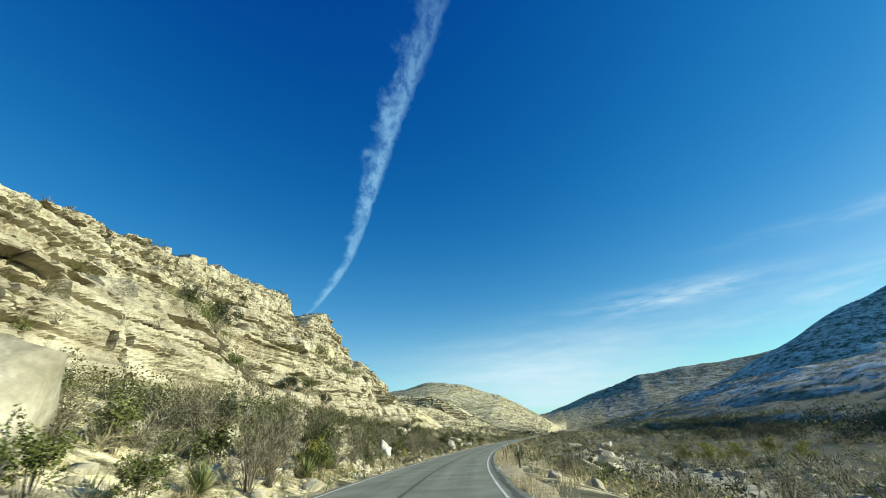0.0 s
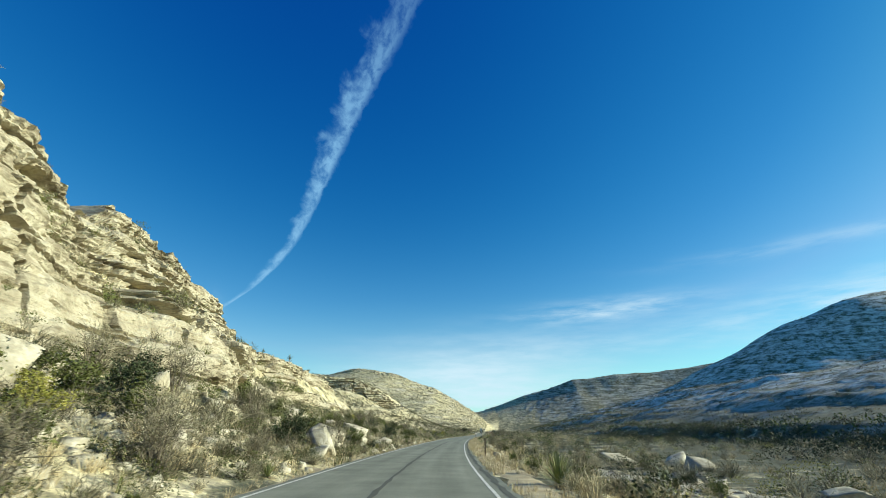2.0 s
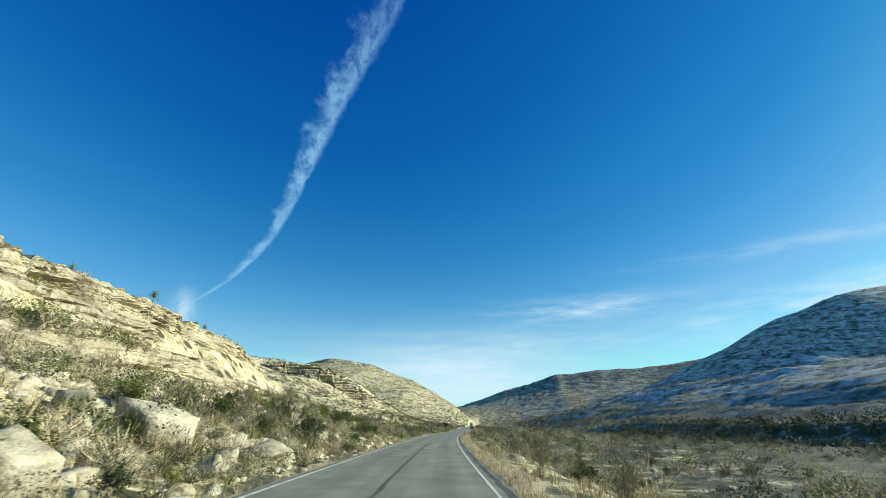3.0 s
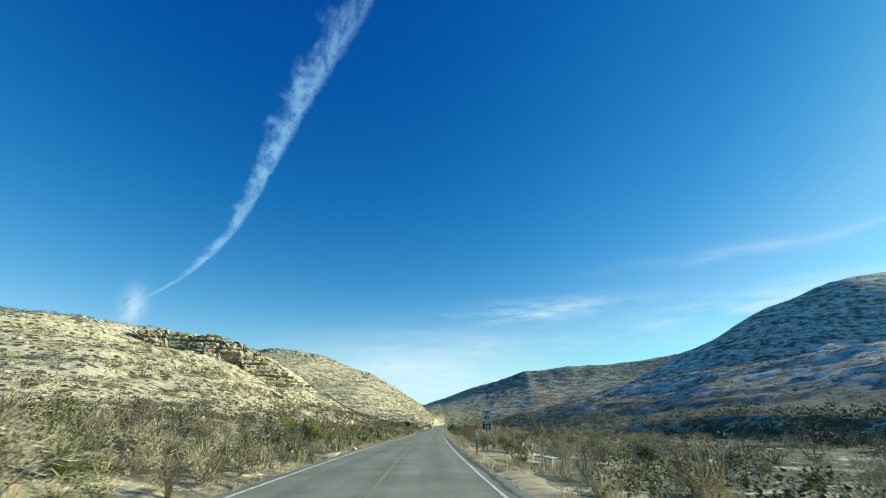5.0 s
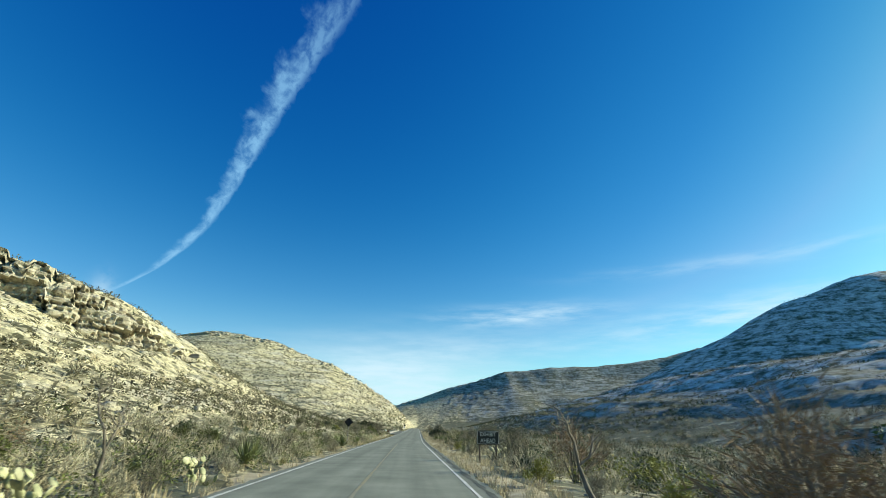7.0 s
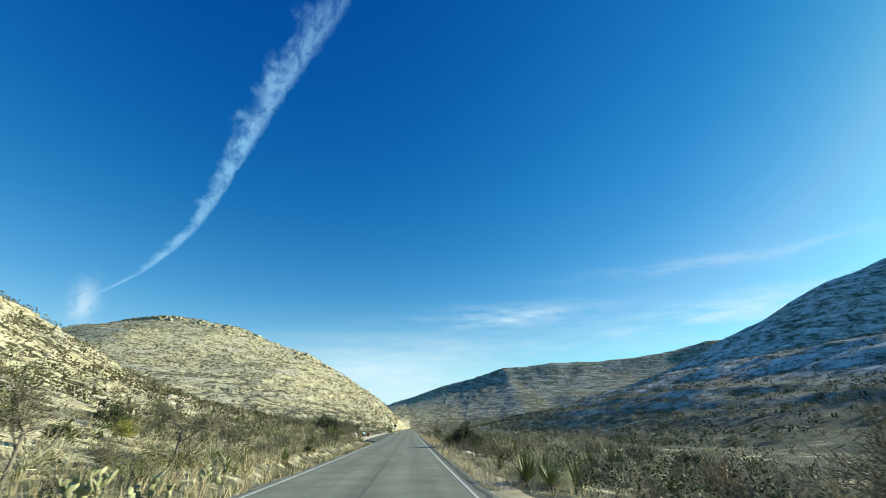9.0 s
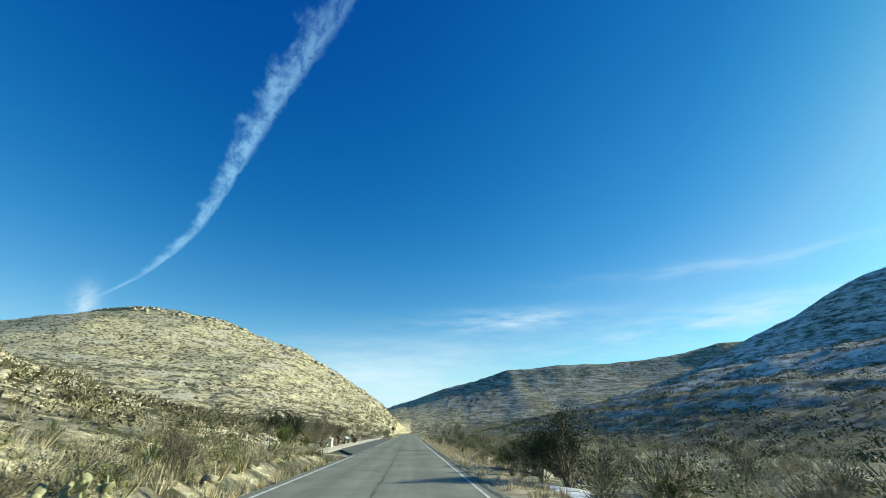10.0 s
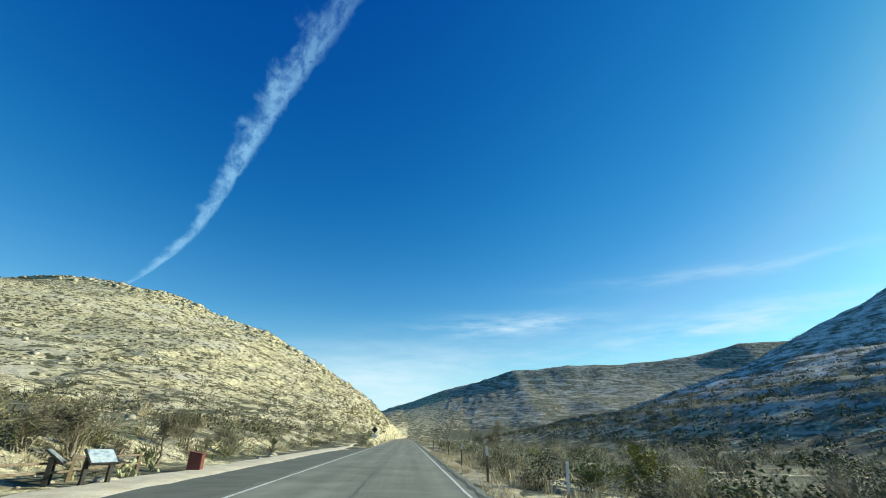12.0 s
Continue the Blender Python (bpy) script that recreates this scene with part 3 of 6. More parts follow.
def cliff_mesh():
    """Bedded limestone face beside the road: a lower wall, a ledge with scrub, and knobs of an upper wall behind it."""
    ys = np.concatenate([np.arange(-60, -2, 0.8), np.arange(-2, 128, 0.2), np.arange(128, 190, 0.45)])
    us = np.concatenate([np.linspace(0, 0.82, CLIFF_COLS - 20), np.linspace(0.82, 1, 21)[1:]])
    Y, U = np.repeat(ys[:, None], CLIFF_COLS, 1), np.repeat(us[None], len(ys), 0)
    f, c = foot(Y) - 3.6, crest(Y)
    c = c + 0.7 * (cell(Y / 2.1 + 0.4 * fbm(Y / 3, 0, 0, 2, 83), 0, 0, 84) - 0.5) + 0.35 * (cell(Y / 0.8, 0, 0, 85) - 0.5)
    sway = 0.05 * fbm(Y / 16, 0, 0, 2, 62)
    F = np.interp(U - sway * ease(U, 0.1, 0.3) * (1 - ease(U, 0.6, 0.8)), [0, 0.38, 0.46, 0.82], [0, 0.46, 0.51, 1])
    w = Z_lift(Y, f, c, F) / 2.3
    bench = np.floor(w) + ease(w - np.floor(w), 0.60, 1.0)
    FB = np.clip(F + 0.9 * (bench - w) * 2.3 / (c - f), 0, 1)
    wall = ease(Y, 98, 112)                       # farther on the face stands steeper, behind a longer apron
    S = 15.6 + 4.2 * wall + (1 - 0.41 * wall) * np.interp(FB, [0, 0.44, 0.50, 1], [0, 2.6, 6.4, 10.2]) + 14 * np.clip((U - 0.82) / 0.18, 0, 1)
    Z = f + (c - f) * F
    tall = np.clip((c - f) / 14, 0.3, 1)
    bend = Z + 0.9 * fbm(Y / 22, 0, 0, 2, 31) + 0.02 * Y
    out = 1.6 * fbm(Y / 12, Z / 8, 0, 3, 61) * (1 - 0.7 * ease(F, 0.6, 0.95))
    massive = 0.35 + 0.65 * ease(fbm(Y / 9, bend / 3.5, 0, 2, 63) + 0.9 * ease(F, 0.45, 0.6) - 0.35, -0.3, 0.5)
    for bed, joint, amp, deep, wide, sd in ((4.3, 8.5, 0.55, 0.8, 0.22, 401), (1.7, 3.6, 0.70, 0.65, 0.17, 431), (0.62, 1.5, 0.50, 0.34, 0.11, 461), (0.30, 0.7, 0.24, 0.10, 0.08, 491)):
        stand, gb, gj = blocks(Y, bend, bed, joint, sd)
        k = 1.0 if bed > 4 else massive
        out = out + k * (amp * stand - deep * np.maximum(1 - gb / wide, 0) - deep * np.maximum(1 - gj / wide, 0))
    out = out + 0.07 * fbm(Y / 0.7, Z / 0.5, 0, 2, 67)
    hollow = 0
    for hy, hz, wy, wz, deep in HOLLOWS:
        q = np.abs((Y - hy) / wy + 0.35 * fbm(Y / 1.1, Z / 1.1, 0, 2, 72)) ** 2.5 + np.abs((Z - hz + 0.25 * fbm(Y / 1.4, 0, 0, 2, 74)) / wz) ** 2.5
        hollow = np.maximum(hollow, deep * (1 - ease(q, 0.65, 1.15)))
    wild = ease(fbm(Y / 6.5, bend / 1.5, 0, 2, 71), 0.66, 0.78) * ease(F, 0.15, 0.3) * (1 - ease(F, 0.85, 0.95))
    S = S - out * tall * (0.35 + 0.65 * np.minimum(1, 4 * F)) + np.maximum(hollow, 1.3 * wild * tall)
    top = np.clip((U - 0.82) / 0.18, 0, 1)
    Z = Z + np.where(top > 0, 0.45 * (cell(Y / 1.7 + 0.5 * fbm(Y / 2, top, 0, 1, 75), top * 6, 0, 73) - 0.3) * ease(top, 0, 0.1) + 0.4 * top, 0)
    Z = Z - 3.0 * ease(top, 0.75, 1.0)
    low = 1 - ease(Y, 150, 190)
    Z = f - 1.5 + (Z - f + 1.5) * low
    X = beside(-S, Y)
    return np.stack([X, Y, Z], -1).reshape(-1, 3), grid_faces(*Y.shape)


_v, _f = cliff_mesh()
cliff = tagged(mesh_object("cliff", _v, _f, ROCK), "bedded cream limestone cliff with ledges and hollows", "cliff", kind="structure")


def rock_band(ends, tops, drop, bulge, seed, step=0.8, rows=26):
    """A ledge of jointed rock that crops out of a hillside along a line."""
    n = int(math.dist(ends[0][:2], ends[-1][:2]) / step)
    t = np.linspace(0, 1, n)
    k = np.linspace(0, 1, len(ends))
    ex, ey = np.interp(t, k, [p[0] for p in ends]), np.interp(t, k, [p[1] for p in ends])
    top = np.interp(t, np.linspace(0, 1, len(tops)), tops)
    a = t * math.dist(ends[0][:2], ends[-1][:2])
    u = np.linspace(0, 1, rows)
    A, U = np.repeat(a[:, None], rows, 1), np.repeat(u[None], n, 0)
    high = drop * (0.45 + 0.55 * smooth_noise(A / 14, 0, 0, seed)) * np.minimum(1, 8 * np.minimum(A / a[-1], 1 - A / a[-1]) + 0.1)
    face = np.clip(U / 0.8, 0, 1)
    ragged = 0.25 * drop * (cell(A / 3.3, 0, 0, seed + 21) - 0.6)
    Z = top[:, None] + ragged - high - 1.5 + (high + 1.5) * face
    back = -bulge * 0.8 + 3.5 * np.clip((U - 0.8) / 0.2, 0, 1) + 0.15 * high * face
    for bed, joint, amp, deep, wide, sd in ((3.2, 5.0, 2.2, 1.6, 0.6, seed + 1), (1.2, 2.2, 0.9, 0.7, 0.35, seed + 40)):
        stand, gb, gj = blocks(A, Z, bed, joint, sd)
        back = back - (amp * stand - deep * np.maximum(1 - gb / wide, 0) - deep * np.maximum(1 - gj / wide, 0)) * bulge * 0.4
    dx, dy = np.gradient(ex), np.gradient(ey)
    ln = np.hypot(dx, dy)
    nx, ny = (-dy / ln)[:, None], (dx / ln)[:, None]
    Z = Z - 2.0 * ease(U, 0.88, 1.0)
    v = np.stack([ex[:, None] + nx * back, ey[:, None] + ny * back, Z], -1).reshape(-1, 3)
    return v, grid_faces(n, rows)


def outcrop(ends, drop, bulge, seed, label, step=0.8, lift=0.6):
    xs, ys = np.array([p[0] for p in ends], float), np.array([p[1] for p in ends], float)
    tops = height(xs, ys + 5.0) + lift
    v, f = rock_band(ends, tops, drop, bulge, seed, step)
    return tagged(mesh_object("rock_outcrop", v, f, ROCK), label, "rock outcrop", "hillside ledges", "structure")


outcrop([(-122, 311), (-112, 315), (-101, 319), (-92, 324), (-85, 330), (-80, 338), (-78, 347)], 9.0, 2.6, 101, "jointed cream limestone ledge with dark vertical cracks", 0.4)
outcrop([(-150, 306), (-143, 307), (-136, 308)], 3.5, 1.6, 171, "low broken limestone ledge on a hillside", 0.5, 0.2)
outcrop([(-232, 613.5), (-220, 613.0), (-208, 613.5), (-198, 614)], 3.6, 1.8, 131, "broken limestone rim along a hilltop", 0.5, -0.3)

# ---- road markings and shoulders ----
strip("edge_line", HALF - 0.05, HALF + 0.05, -100, 560, 0.006, WHITE_PAINT, 1.0, 0.012, 0, 11)
strip("edge_line", -HALF - 0.06, -HALF + 0.06, -100, 374, 0.006, WHITE_PAINT, 1.0, 0.012, 0, 15)
strip("edge_line", -HALF - 0.06, -HALF + 0.06, 397, 560, 0.006, WHITE_PAINT, 1.0, 0.012, 0, 19)
strip("centre_line", -0.05, 0.05, 150, 300, 0.006, YELLOW_PAINT, 1.0, 0.02, 0, 23)
strip("tar_seam", -0.10, 0.04, -100, 150, 0.006, PATCH, 0.7, 0.05, 0, 27)
strip("tar_seam", 3.43, 3.60, -60, 520, 0.005, PATCH, 0.45, 0.09, 0, 33)
strip("tar_seam", -0.05, 0.03, 300, 420, 0.006, LAYBY, 0.7, 0.05, 0, 29)
for ob in list(scene.objects):
    if ob.name.startswith(("edge_line", "centre_line", "tar_seam")):
        ob.parent = road
layby = strip("layby", -6.4, -3.3, 374, 470, -0.012, LAYBY, 1.0, 0.12, 0.2, 31)
# the lay-by narrows at both ends
for v in layby.data.vertices:
    k = float(min(ease(v.co.y, 374, 392), 1 - ease(v.co.y, 446, 470)))
    d = float(across(v.co.x, v.co.y))
    v.co.x = float(beside(-3.3 + (d + 3.3) * max(k, 0.02), v.co.y))
tagged(layby, "dark asphalt lay-by beside the road", "lay-by", kind="structure")


def ground_band(name, d0, d1, y0, y1, lift, mat, cols, label, seed, step=0.7):
    """A sheet of another soil that lies on the ground beside the road, with ragged ends and sides."""
    ys = np.arange(y0, y1, step)
    t = np.linspace(0, 1, cols)
    Y, T = np.repeat(ys[:, None], cols, 1), np.repeat(t[None], len(ys), 0)
    a = d0 + 0.25 * fbm(ys / 2.2, 0, 0, 4, seed)
    b = d1 + 0.5 * fbm(ys / 3.1, 5, 0, 4, seed + 3)
    k = np.minimum(1, 6 * np.minimum((ys - y0) / (y1 - y0), (y1 - ys) / (y1 - y0)) + 0.02)
    b = a + (b - a) * k
    X = beside(a[:, None] + (b - a)[:, None] * T, Y)
    Z = height(X, Y) + lift - 0.10 * ((T < 0.001) | (T > 0.999))
    return tagged(mesh_object(name, np.stack([X, Y, Z], -1).reshape(-1, 3), grid_faces(len(ys), cols), mat, smooth=True), label, name.replace("_", " "), kind="structure")


STRAW_SOIL = material("straw_litter", [(0.26, 0.21, 0.13), (0.42, 0.35, 0.22), (0.50, 0.43, 0.29)], 1.6, 0.95, 0.7, 18.0, 0.03)
ground_band("gravel_verge", -6.6, -9.6, 378, 476, 0.07, CALICHE, 6, "pale gravel verge beside the lay-by", 37)
ground_band("grass_verge", 3.55, 5.6, -60, 520, 0.035, STRAW_SOIL, 4, "straw-coloured grassy verge", 41)
ground_band("grass_verge", -3.5, -4.7, -60, 372, 0.035, STRAW_SOIL, 3, "straw-coloured grassy verge", 43)
WASH = material("wash_gravel", [(0.22, 0.20, 0.14), (0.38, 0.35, 0.26), (0.52, 0.49, 0.39)], 1.8, 0.95, 0.4, 9.0, 0.03)
ground_band("stony_wash", 15.0, 21.5, -20, 118, 0.05, WASH, 9, "dry stream bed of pale stones", 47)
SNOW = material("old_snow", [(0.62, 0.64, 0.66), (0.78, 0.79, 0.80)], 2.0, 0.6, 0.4, 12.0, 0.03)
ground_band("snow_patch", 9.0, 12.3, 206.5, 214.5, 0.04, SNOW, 6, "thin patch of old snow among the shrubs", 53, 0.4)
ground_band("snow_patch", 5.6, 8.6, 352.0, 356.5, 0.03, SNOW, 6, "thin patch of old snow among the shrubs", 57, 0.4)


# ---- rocks and plants ----
rng = np.random.default_rng(11)


def fast_mesh(name, v, t, mats, index=None, smooth=False):
    me = bpy.data.meshes.new(name)
    v, t = np.asarray(v, np.float32), np.asarray(t, np.int32)
    me.vertices.add(len(v))
    me.vertices.foreach_set("co", v.ravel())
    me.loops.add(t.size)
    me.loops.foreach_set("vertex_index", t.ravel())
    me.polygons.add(len(t))
    me.polygons.foreach_set("loop_start", np.arange(0, t.size, 3, dtype=np.int32))
    me.polygons.foreach_set("loop_total", np.full(len(t), 3, np.int32))
    if smooth:
        me.polygons.foreach_set("use_smooth", np.ones(len(t), bool))
    for m in mats:
        me.materials.append(m)
    if index is not None:
        me.polygons.foreach_set("material_index", np.asarray(index, np.int32))
    me.update(calc_edges=True)
    me.validate()
    return me


class Shape:
    """Collects triangles."""
    def __init__(self):
        self.v, self.t, self.n = [], [], 0

    def add(self, v, t):
        v = np.asarray(v, float)
        self.v.append(v)
        self.t.append(np.asarray(t, int) + self.n)
        self.n += len(v)
        return self

    def limb(self, p, q, r0, r1):
        p, q = np.asarray(p, float), np.asarray(q, float)
        w = q - p
        w /= np.linalg.norm(w) + 1e-9
        a = np.cross(w, (0.3, 0.5, 0.8))
        a /= np.linalg.norm(a) + 1e-9
        b = np.cross(w, a)
        ring = [math.cos(k * 2.0944) * a + math.sin(k * 2.0944) * b for k in range(3)]
        v = [p + r0 * c for c in ring] + [q + r1 * c for c in ring]
        return self.add(v, [(0, 1, 4), (0, 4, 3), (1, 2, 5), (1, 5, 4), (2, 0, 3), (2, 3, 5)])

    def blade(self, p, way, side, length, width):
        """A flat pointed leaf."""
        p, way, side = (np.asarray(c, float) for c in (p, way, side))
        m = p + way * length * 0.45
        return self.add([p - side * width * 0.35, p + side * width * 0.35, m + side * width * 0.5, p + way * length, m - side * width * 0.5], [(0, 1, 2), (0, 2, 4), (4, 2, 3)])

    def leaves(self, centres, size, r, long=1.0):
        """Small three-cornered leaves, turned at random."""
        n = len(centres)
        a = r.normal(size=(n, 3))
        a /= np.linalg.norm(a, axis=1)[:, None]
        b = np.cross(a, r.normal(size=(n, 3)))
        b /= np.linalg.norm(b, axis=1)[:, None]
        s = (size * r.uniform(0.6, 1.3, n))[:, None]
        c = np.asarray(centres)
        v = np.stack([c - a * s * long - b * s * 0.3, c + a * s * long - b * s * 0.3, c + b * s * 0.75], 1).reshape(-1, 3)
        return self.add(v, np.arange(3 * n).reshape(-1, 3))

    def arrays(self):
        return np.concatenate(self.v), np.concatenate(self.t)

    def mesh(self, name, mat, smooth=False):
        v, t = self.arrays()
        return fast_mesh(name, v, t, [mat], smooth=smooth)


DRY_STEM = material("dry_stem", [(0.10, 0.085, 0.062), (0.19, 0.165, 0.125), (0.29, 0.26, 0.21)], 3.0, 0.9, 0, vary=0.25)
DRY_TWIG = material("dry_twig", [(0.095, 0.086, 0.054), (0.165, 0.15, 0.094), (0.26, 0.24, 0.158)], 2.0, 0.9, 0, vary=0.3)
PALE_TWIG = material("pale_twig", [(0.29, 0.26, 0.165), (0.42, 0.38, 0.25), (0.52, 0.48, 0.34)], 2.0, 0.9, 0, vary=0.25)
OLIVE = material("olive_leaf", [(0.045, 0.06, 0.012), (0.09, 0.107, 0.024), (0.155, 0.165, 0.042)], 2.0, 0.7, 0, vary=0.35)
LIME = material("yellow_green_leaf", [(0.17, 0.18, 0.035), (0.26, 0.25, 0.05), (0.36, 0.33, 0.08)], 2.0, 0.7, 0, vary=0.25)
DEEP = material("dark_evergreen_leaf", [(0.02, 0.032, 0.014), (0.04, 0.055, 0.022), (0.06, 0.075, 0.03)], 3.0, 0.7, 0, vary=0.2)
YUCCA = material("yucca_blade", [(0.10, 0.13, 0.045), (0.18, 0.20, 0.075), (0.30, 0.29, 0.13)], 3.0, 0.55, 0, vary=0.25)
PAD = material("cactus_pad", [(0.22, 0.23, 0.11), (0.34, 0.34, 0.18), (0.44, 0.42, 0.26)], 3.0, 0.55, 0.2, 20.0, 0.01, vary=0.25)
STRAW = material("straw", [(0.34, 0.27, 0.15), (0.48, 0.40, 0.24), (0.58, 0.50, 0.33)], 0.8, 0.85, 0)
RUST = material("rust_brown_leaf", [(0.16, 0.105, 0.055), (0.26, 0.175, 0.095), (0.36, 0.26, 0.15)], 2.0, 0.85, 0, vary=0.2)
BOULDER = material("boulder_limestone", [(0.22, 0.20, 0.14), (0.39, 0.355, 0.26), (0.56, 0.52, 0.41)], 1.6, 0.92, 1.0, 9.0, 0.06, vary=0.15)

WHITE_ROCK = material("bleached_rock", [(0.42, 0.40, 0.33), (0.60, 0.58, 0.50), (0.70, 0.68, 0.61)], 1.6, 0.9, 0.9, 9.0, 0.05)


def unit(v):
    return np.asarray(v, float) / (np.linalg.norm(v) + 1e-9)


def unit_rows(v):
    return v / (np.linalg.norm(v, axis=1)[:, None] + 1e-9)


def shrub_shapes(seed, high, wide, stems, fine, leaf, leaf_size, upright=0.9, long=1.0):
    """Stems that fork twice, with fine twigs or leaves round their outer parts."""
    r = np.random.default_rng(seed)
    wood, cloud = Shape(), []
    for k in range(stems):
        a = r.uniform(0, 6.283)
        tilt = r.uniform(0.05, 1.0)
        tip = np.array([math.cos(a) * wide * tilt, math.sin(a) * wide * tilt, high * (1.0 - 0.45 * tilt**2) * r.uniform(0.7, 1.1)])
        p0 = np.array([math.cos(a), math.sin(a), 0]) * r.uniform(0, 0.08)
        mid = tip * np.array([0.38, 0.38, 0.5]) + r.normal(size=3) * 0.04 * high
        r0 = 0.011 * high * r.uniform(0.7, 1.3)
        wood.limb(p0 - (0, 0, 0.08), mid, r0, r0 * 0.65)
        wood.limb(mid, tip, r0 * 0.65, r0 * 0.22)
        for j in range(2):
            s = mid + (tip - mid) * r.uniform(0.0, 0.8)
            e = s + unit((tip - mid) + r.normal(size=3) * 0.55 * high + (0, 0, 0.1)) * high * r.uniform(0.16, 0.36)
            wood.limb(s, e, r0 * 0.42, r0 * 0.14)
            cloud.append((s, e))
        cloud.append((mid, tip))
    seg = r.integers(0, len(cloud), fine)
    t = r.uniform(0.25, 1.08, fine)[:, None]
    s, e = np.array([c[0] for c in cloud])[seg], np.array([c[1] for c in cloud])[seg]
    centres = s + (e - s) * t + r.normal(size=(fine, 3)) * 0.05 * high
    ok = centres[:, 2] > 0.05
    if long < 1.5:
        return wood, Shape().leaves(centres[ok], np.float64(leaf_size), r, long)
    way = unit_rows((e - s)[ok] + r.normal(size=(ok.sum(), 3)) * 0.22 * high)
    side = unit_rows(np.cross(way, r.normal(size=way.shape)))
    c, ln = centres[ok], (0.24 * high * r.uniform(0.5, 1.2, ok.sum()))[:, None]
    v = np.stack([c - side * 0.009, c + side * 0.009, c + way * ln], 1).reshape(-1, 3)
    return wood, Shape().add(v, np.arange(len(v)).reshape(-1, 3))


def yucca_shapes(seed, size, blades=120, trunk=0.12):
    r = np.random.default_rng(seed)
    green, dry = Shape(), Shape()
    for k in range(blades):
        a, up = r.uniform(0, 6.283), r.uniform(-0.25, 1.0)
        way = unit((math.cos(a) * math.cos(up * 1.5), math.sin(a) * math.cos(up * 1.5), math.sin(up * 1.5)))
        side = unit(np.cross(way, (0, 0, 1.0)) + 1e-4)
        (dry if up < 0.0 else green).blade((way[0] * 0.04, way[1] * 0.04, trunk + 0.04 * up), way, side, size * r.uniform(0.75, 1.1), 0.036 * size)
    core = Shape()
    core.limb((0, 0, -0.1), (0, 0, trunk + 0.05), 0.07 * size, 0.06 * size)
    return green, dry, core


def ball(n_lon, n_lat):
    v = [(0, 0, -1)]
    for i in range(1, n_lat):
        for j in range(n_lon):
            a, b = math.pi * i / n_lat - math.pi / 2, 2 * math.pi * j / n_lon
            v.append((math.cos(a) * math.cos(b), math.cos(a) * math.sin(b), math.sin(a)))
    v.append((0, 0, 1))
    t, last = [], len(v) - 1
    for j in range(n_lon):
        k = (j + 1) % n_lon
        t.append((0, 1 + k, 1 + j))
        t.append((last, last - n_lon + j, last - n_lon + k))
        for i in range(n_lat - 2):
            a, b, c, d = 1 + i * n_lon + j, 1 + i * n_lon + k, 1 + (i + 1) * n_lon + k, 1 + (i + 1) * n_lon + j
            t += [(a, b, c), (a, c, d)]
    return np.array(v, float), np.array(t)


PAD_V, PAD_T = ball(7, 4)


def pear_pads(seed, size, pads):
    """Flat oval pads that grow out of one another; each is a Shape."""
    r = np.random.default_rng(seed)
    out, joints = [], [(np.array([r.normal() * 0.35 * size, r.normal() * 0.35 * size, 0.0]), 0) for k in range(6)]
    while len(out) < pads:
        p, level = joints[r.integers(0, len(joints))]
        a = r.uniform(0, 6.283)
        up = unit((math.cos(a) * (0.35 + 0.3 * level), math.sin(a) * (0.35 + 0.3 * level), 1.0))
        face = unit(np.cross(up, r.normal(size=3)))
        edge = np.cross(up, face)
        h = 0.15 * size * r.uniform(0.75, 1.15)
        c = p + up * h * 0.85
        v = c + (PAD_V[:, :1] * edge * 0.72 + PAD_V[:, 1:2] * face * 0.16 + PAD_V[:, 2:] * up) * h
        out.append(Shape().add(v, PAD_T))
        if level < 3:
            joints.append((c + up * h * 0.8, level + 1))
    return out


def boulder_shape(seed, flat=0.8, sub=3, cuts=15, rough=0.05):
    """A broken block: the hull of a skewed box with chipped corners; sub splits its faces for a rough skin."""
    r = np.random.default_rng(seed)
    pts = []
    for a in (-1, 1):
        for b in (-1, 1):
            for c in (-1, 1):
                p = np.array([a, b, c]) * r.uniform(0.55, 1.0, 3)
                pts.append(p)
                if r.uniform() < 0.4:
                    pts.append(p * (1 - (np.arange(3) == r.integers(0, 3)) * r.uniform(0.3, 0.8)) * 1.05)
    pts = np.array(pts) @ np.array(Euler((r.uniform(-0.6, 0.6), r.uniform(-0.6, 0.6), r.uniform(0, 3))).to_matrix())
    pts = pts * (r.uniform(0.9, 1.15), r.uniform(0.7, 1.0), flat)
    pts[:, 0] += pts[:, 2] * r.uniform(-0.3, 0.3)
    bm = bmesh.new()
    for p in pts:
        bm.verts.new(p)
    hull = bmesh.ops.convex_hull(bm, input=bm.verts)
    bmesh.ops.delete(bm, geom=[p for p in bm.verts if not p.link_faces], context="VERTS")
    if sub > 1:
        bmesh.ops.subdivide_edges(bm, edges=bm.edges, cuts=sub, use_grid_fill=True)
    bmesh.ops.triangulate(bm, faces=bm.faces)
    bm.verts.index_update()
    v = np.array([p.co for p in bm.verts])
    t = np.array([[p.index for p in q.verts] for q in bm.faces])
    bm.free()
    if sub > 1:
        step = cell(v[:, 2] * 4.5 + 0.4 * fbm(v[:, 0] * 2, v[:, 1] * 2, 0, 2, seed), 0, 0, seed + 1) - 0.5
        w = fbm(v[:, 0] * 2.4 + seed, v[:, 1] * 2.4, v[:, 2] * 2.4, 3, seed)
        k, q = (0.6, 1.0) if rough < 0.1 else (1.9, 0.35)
        v = v * np.stack([1 + rough * (q * w + k * step), 1 + rough * (q * w + k * step), 1 + rough * w * q], -1)
    return v, t


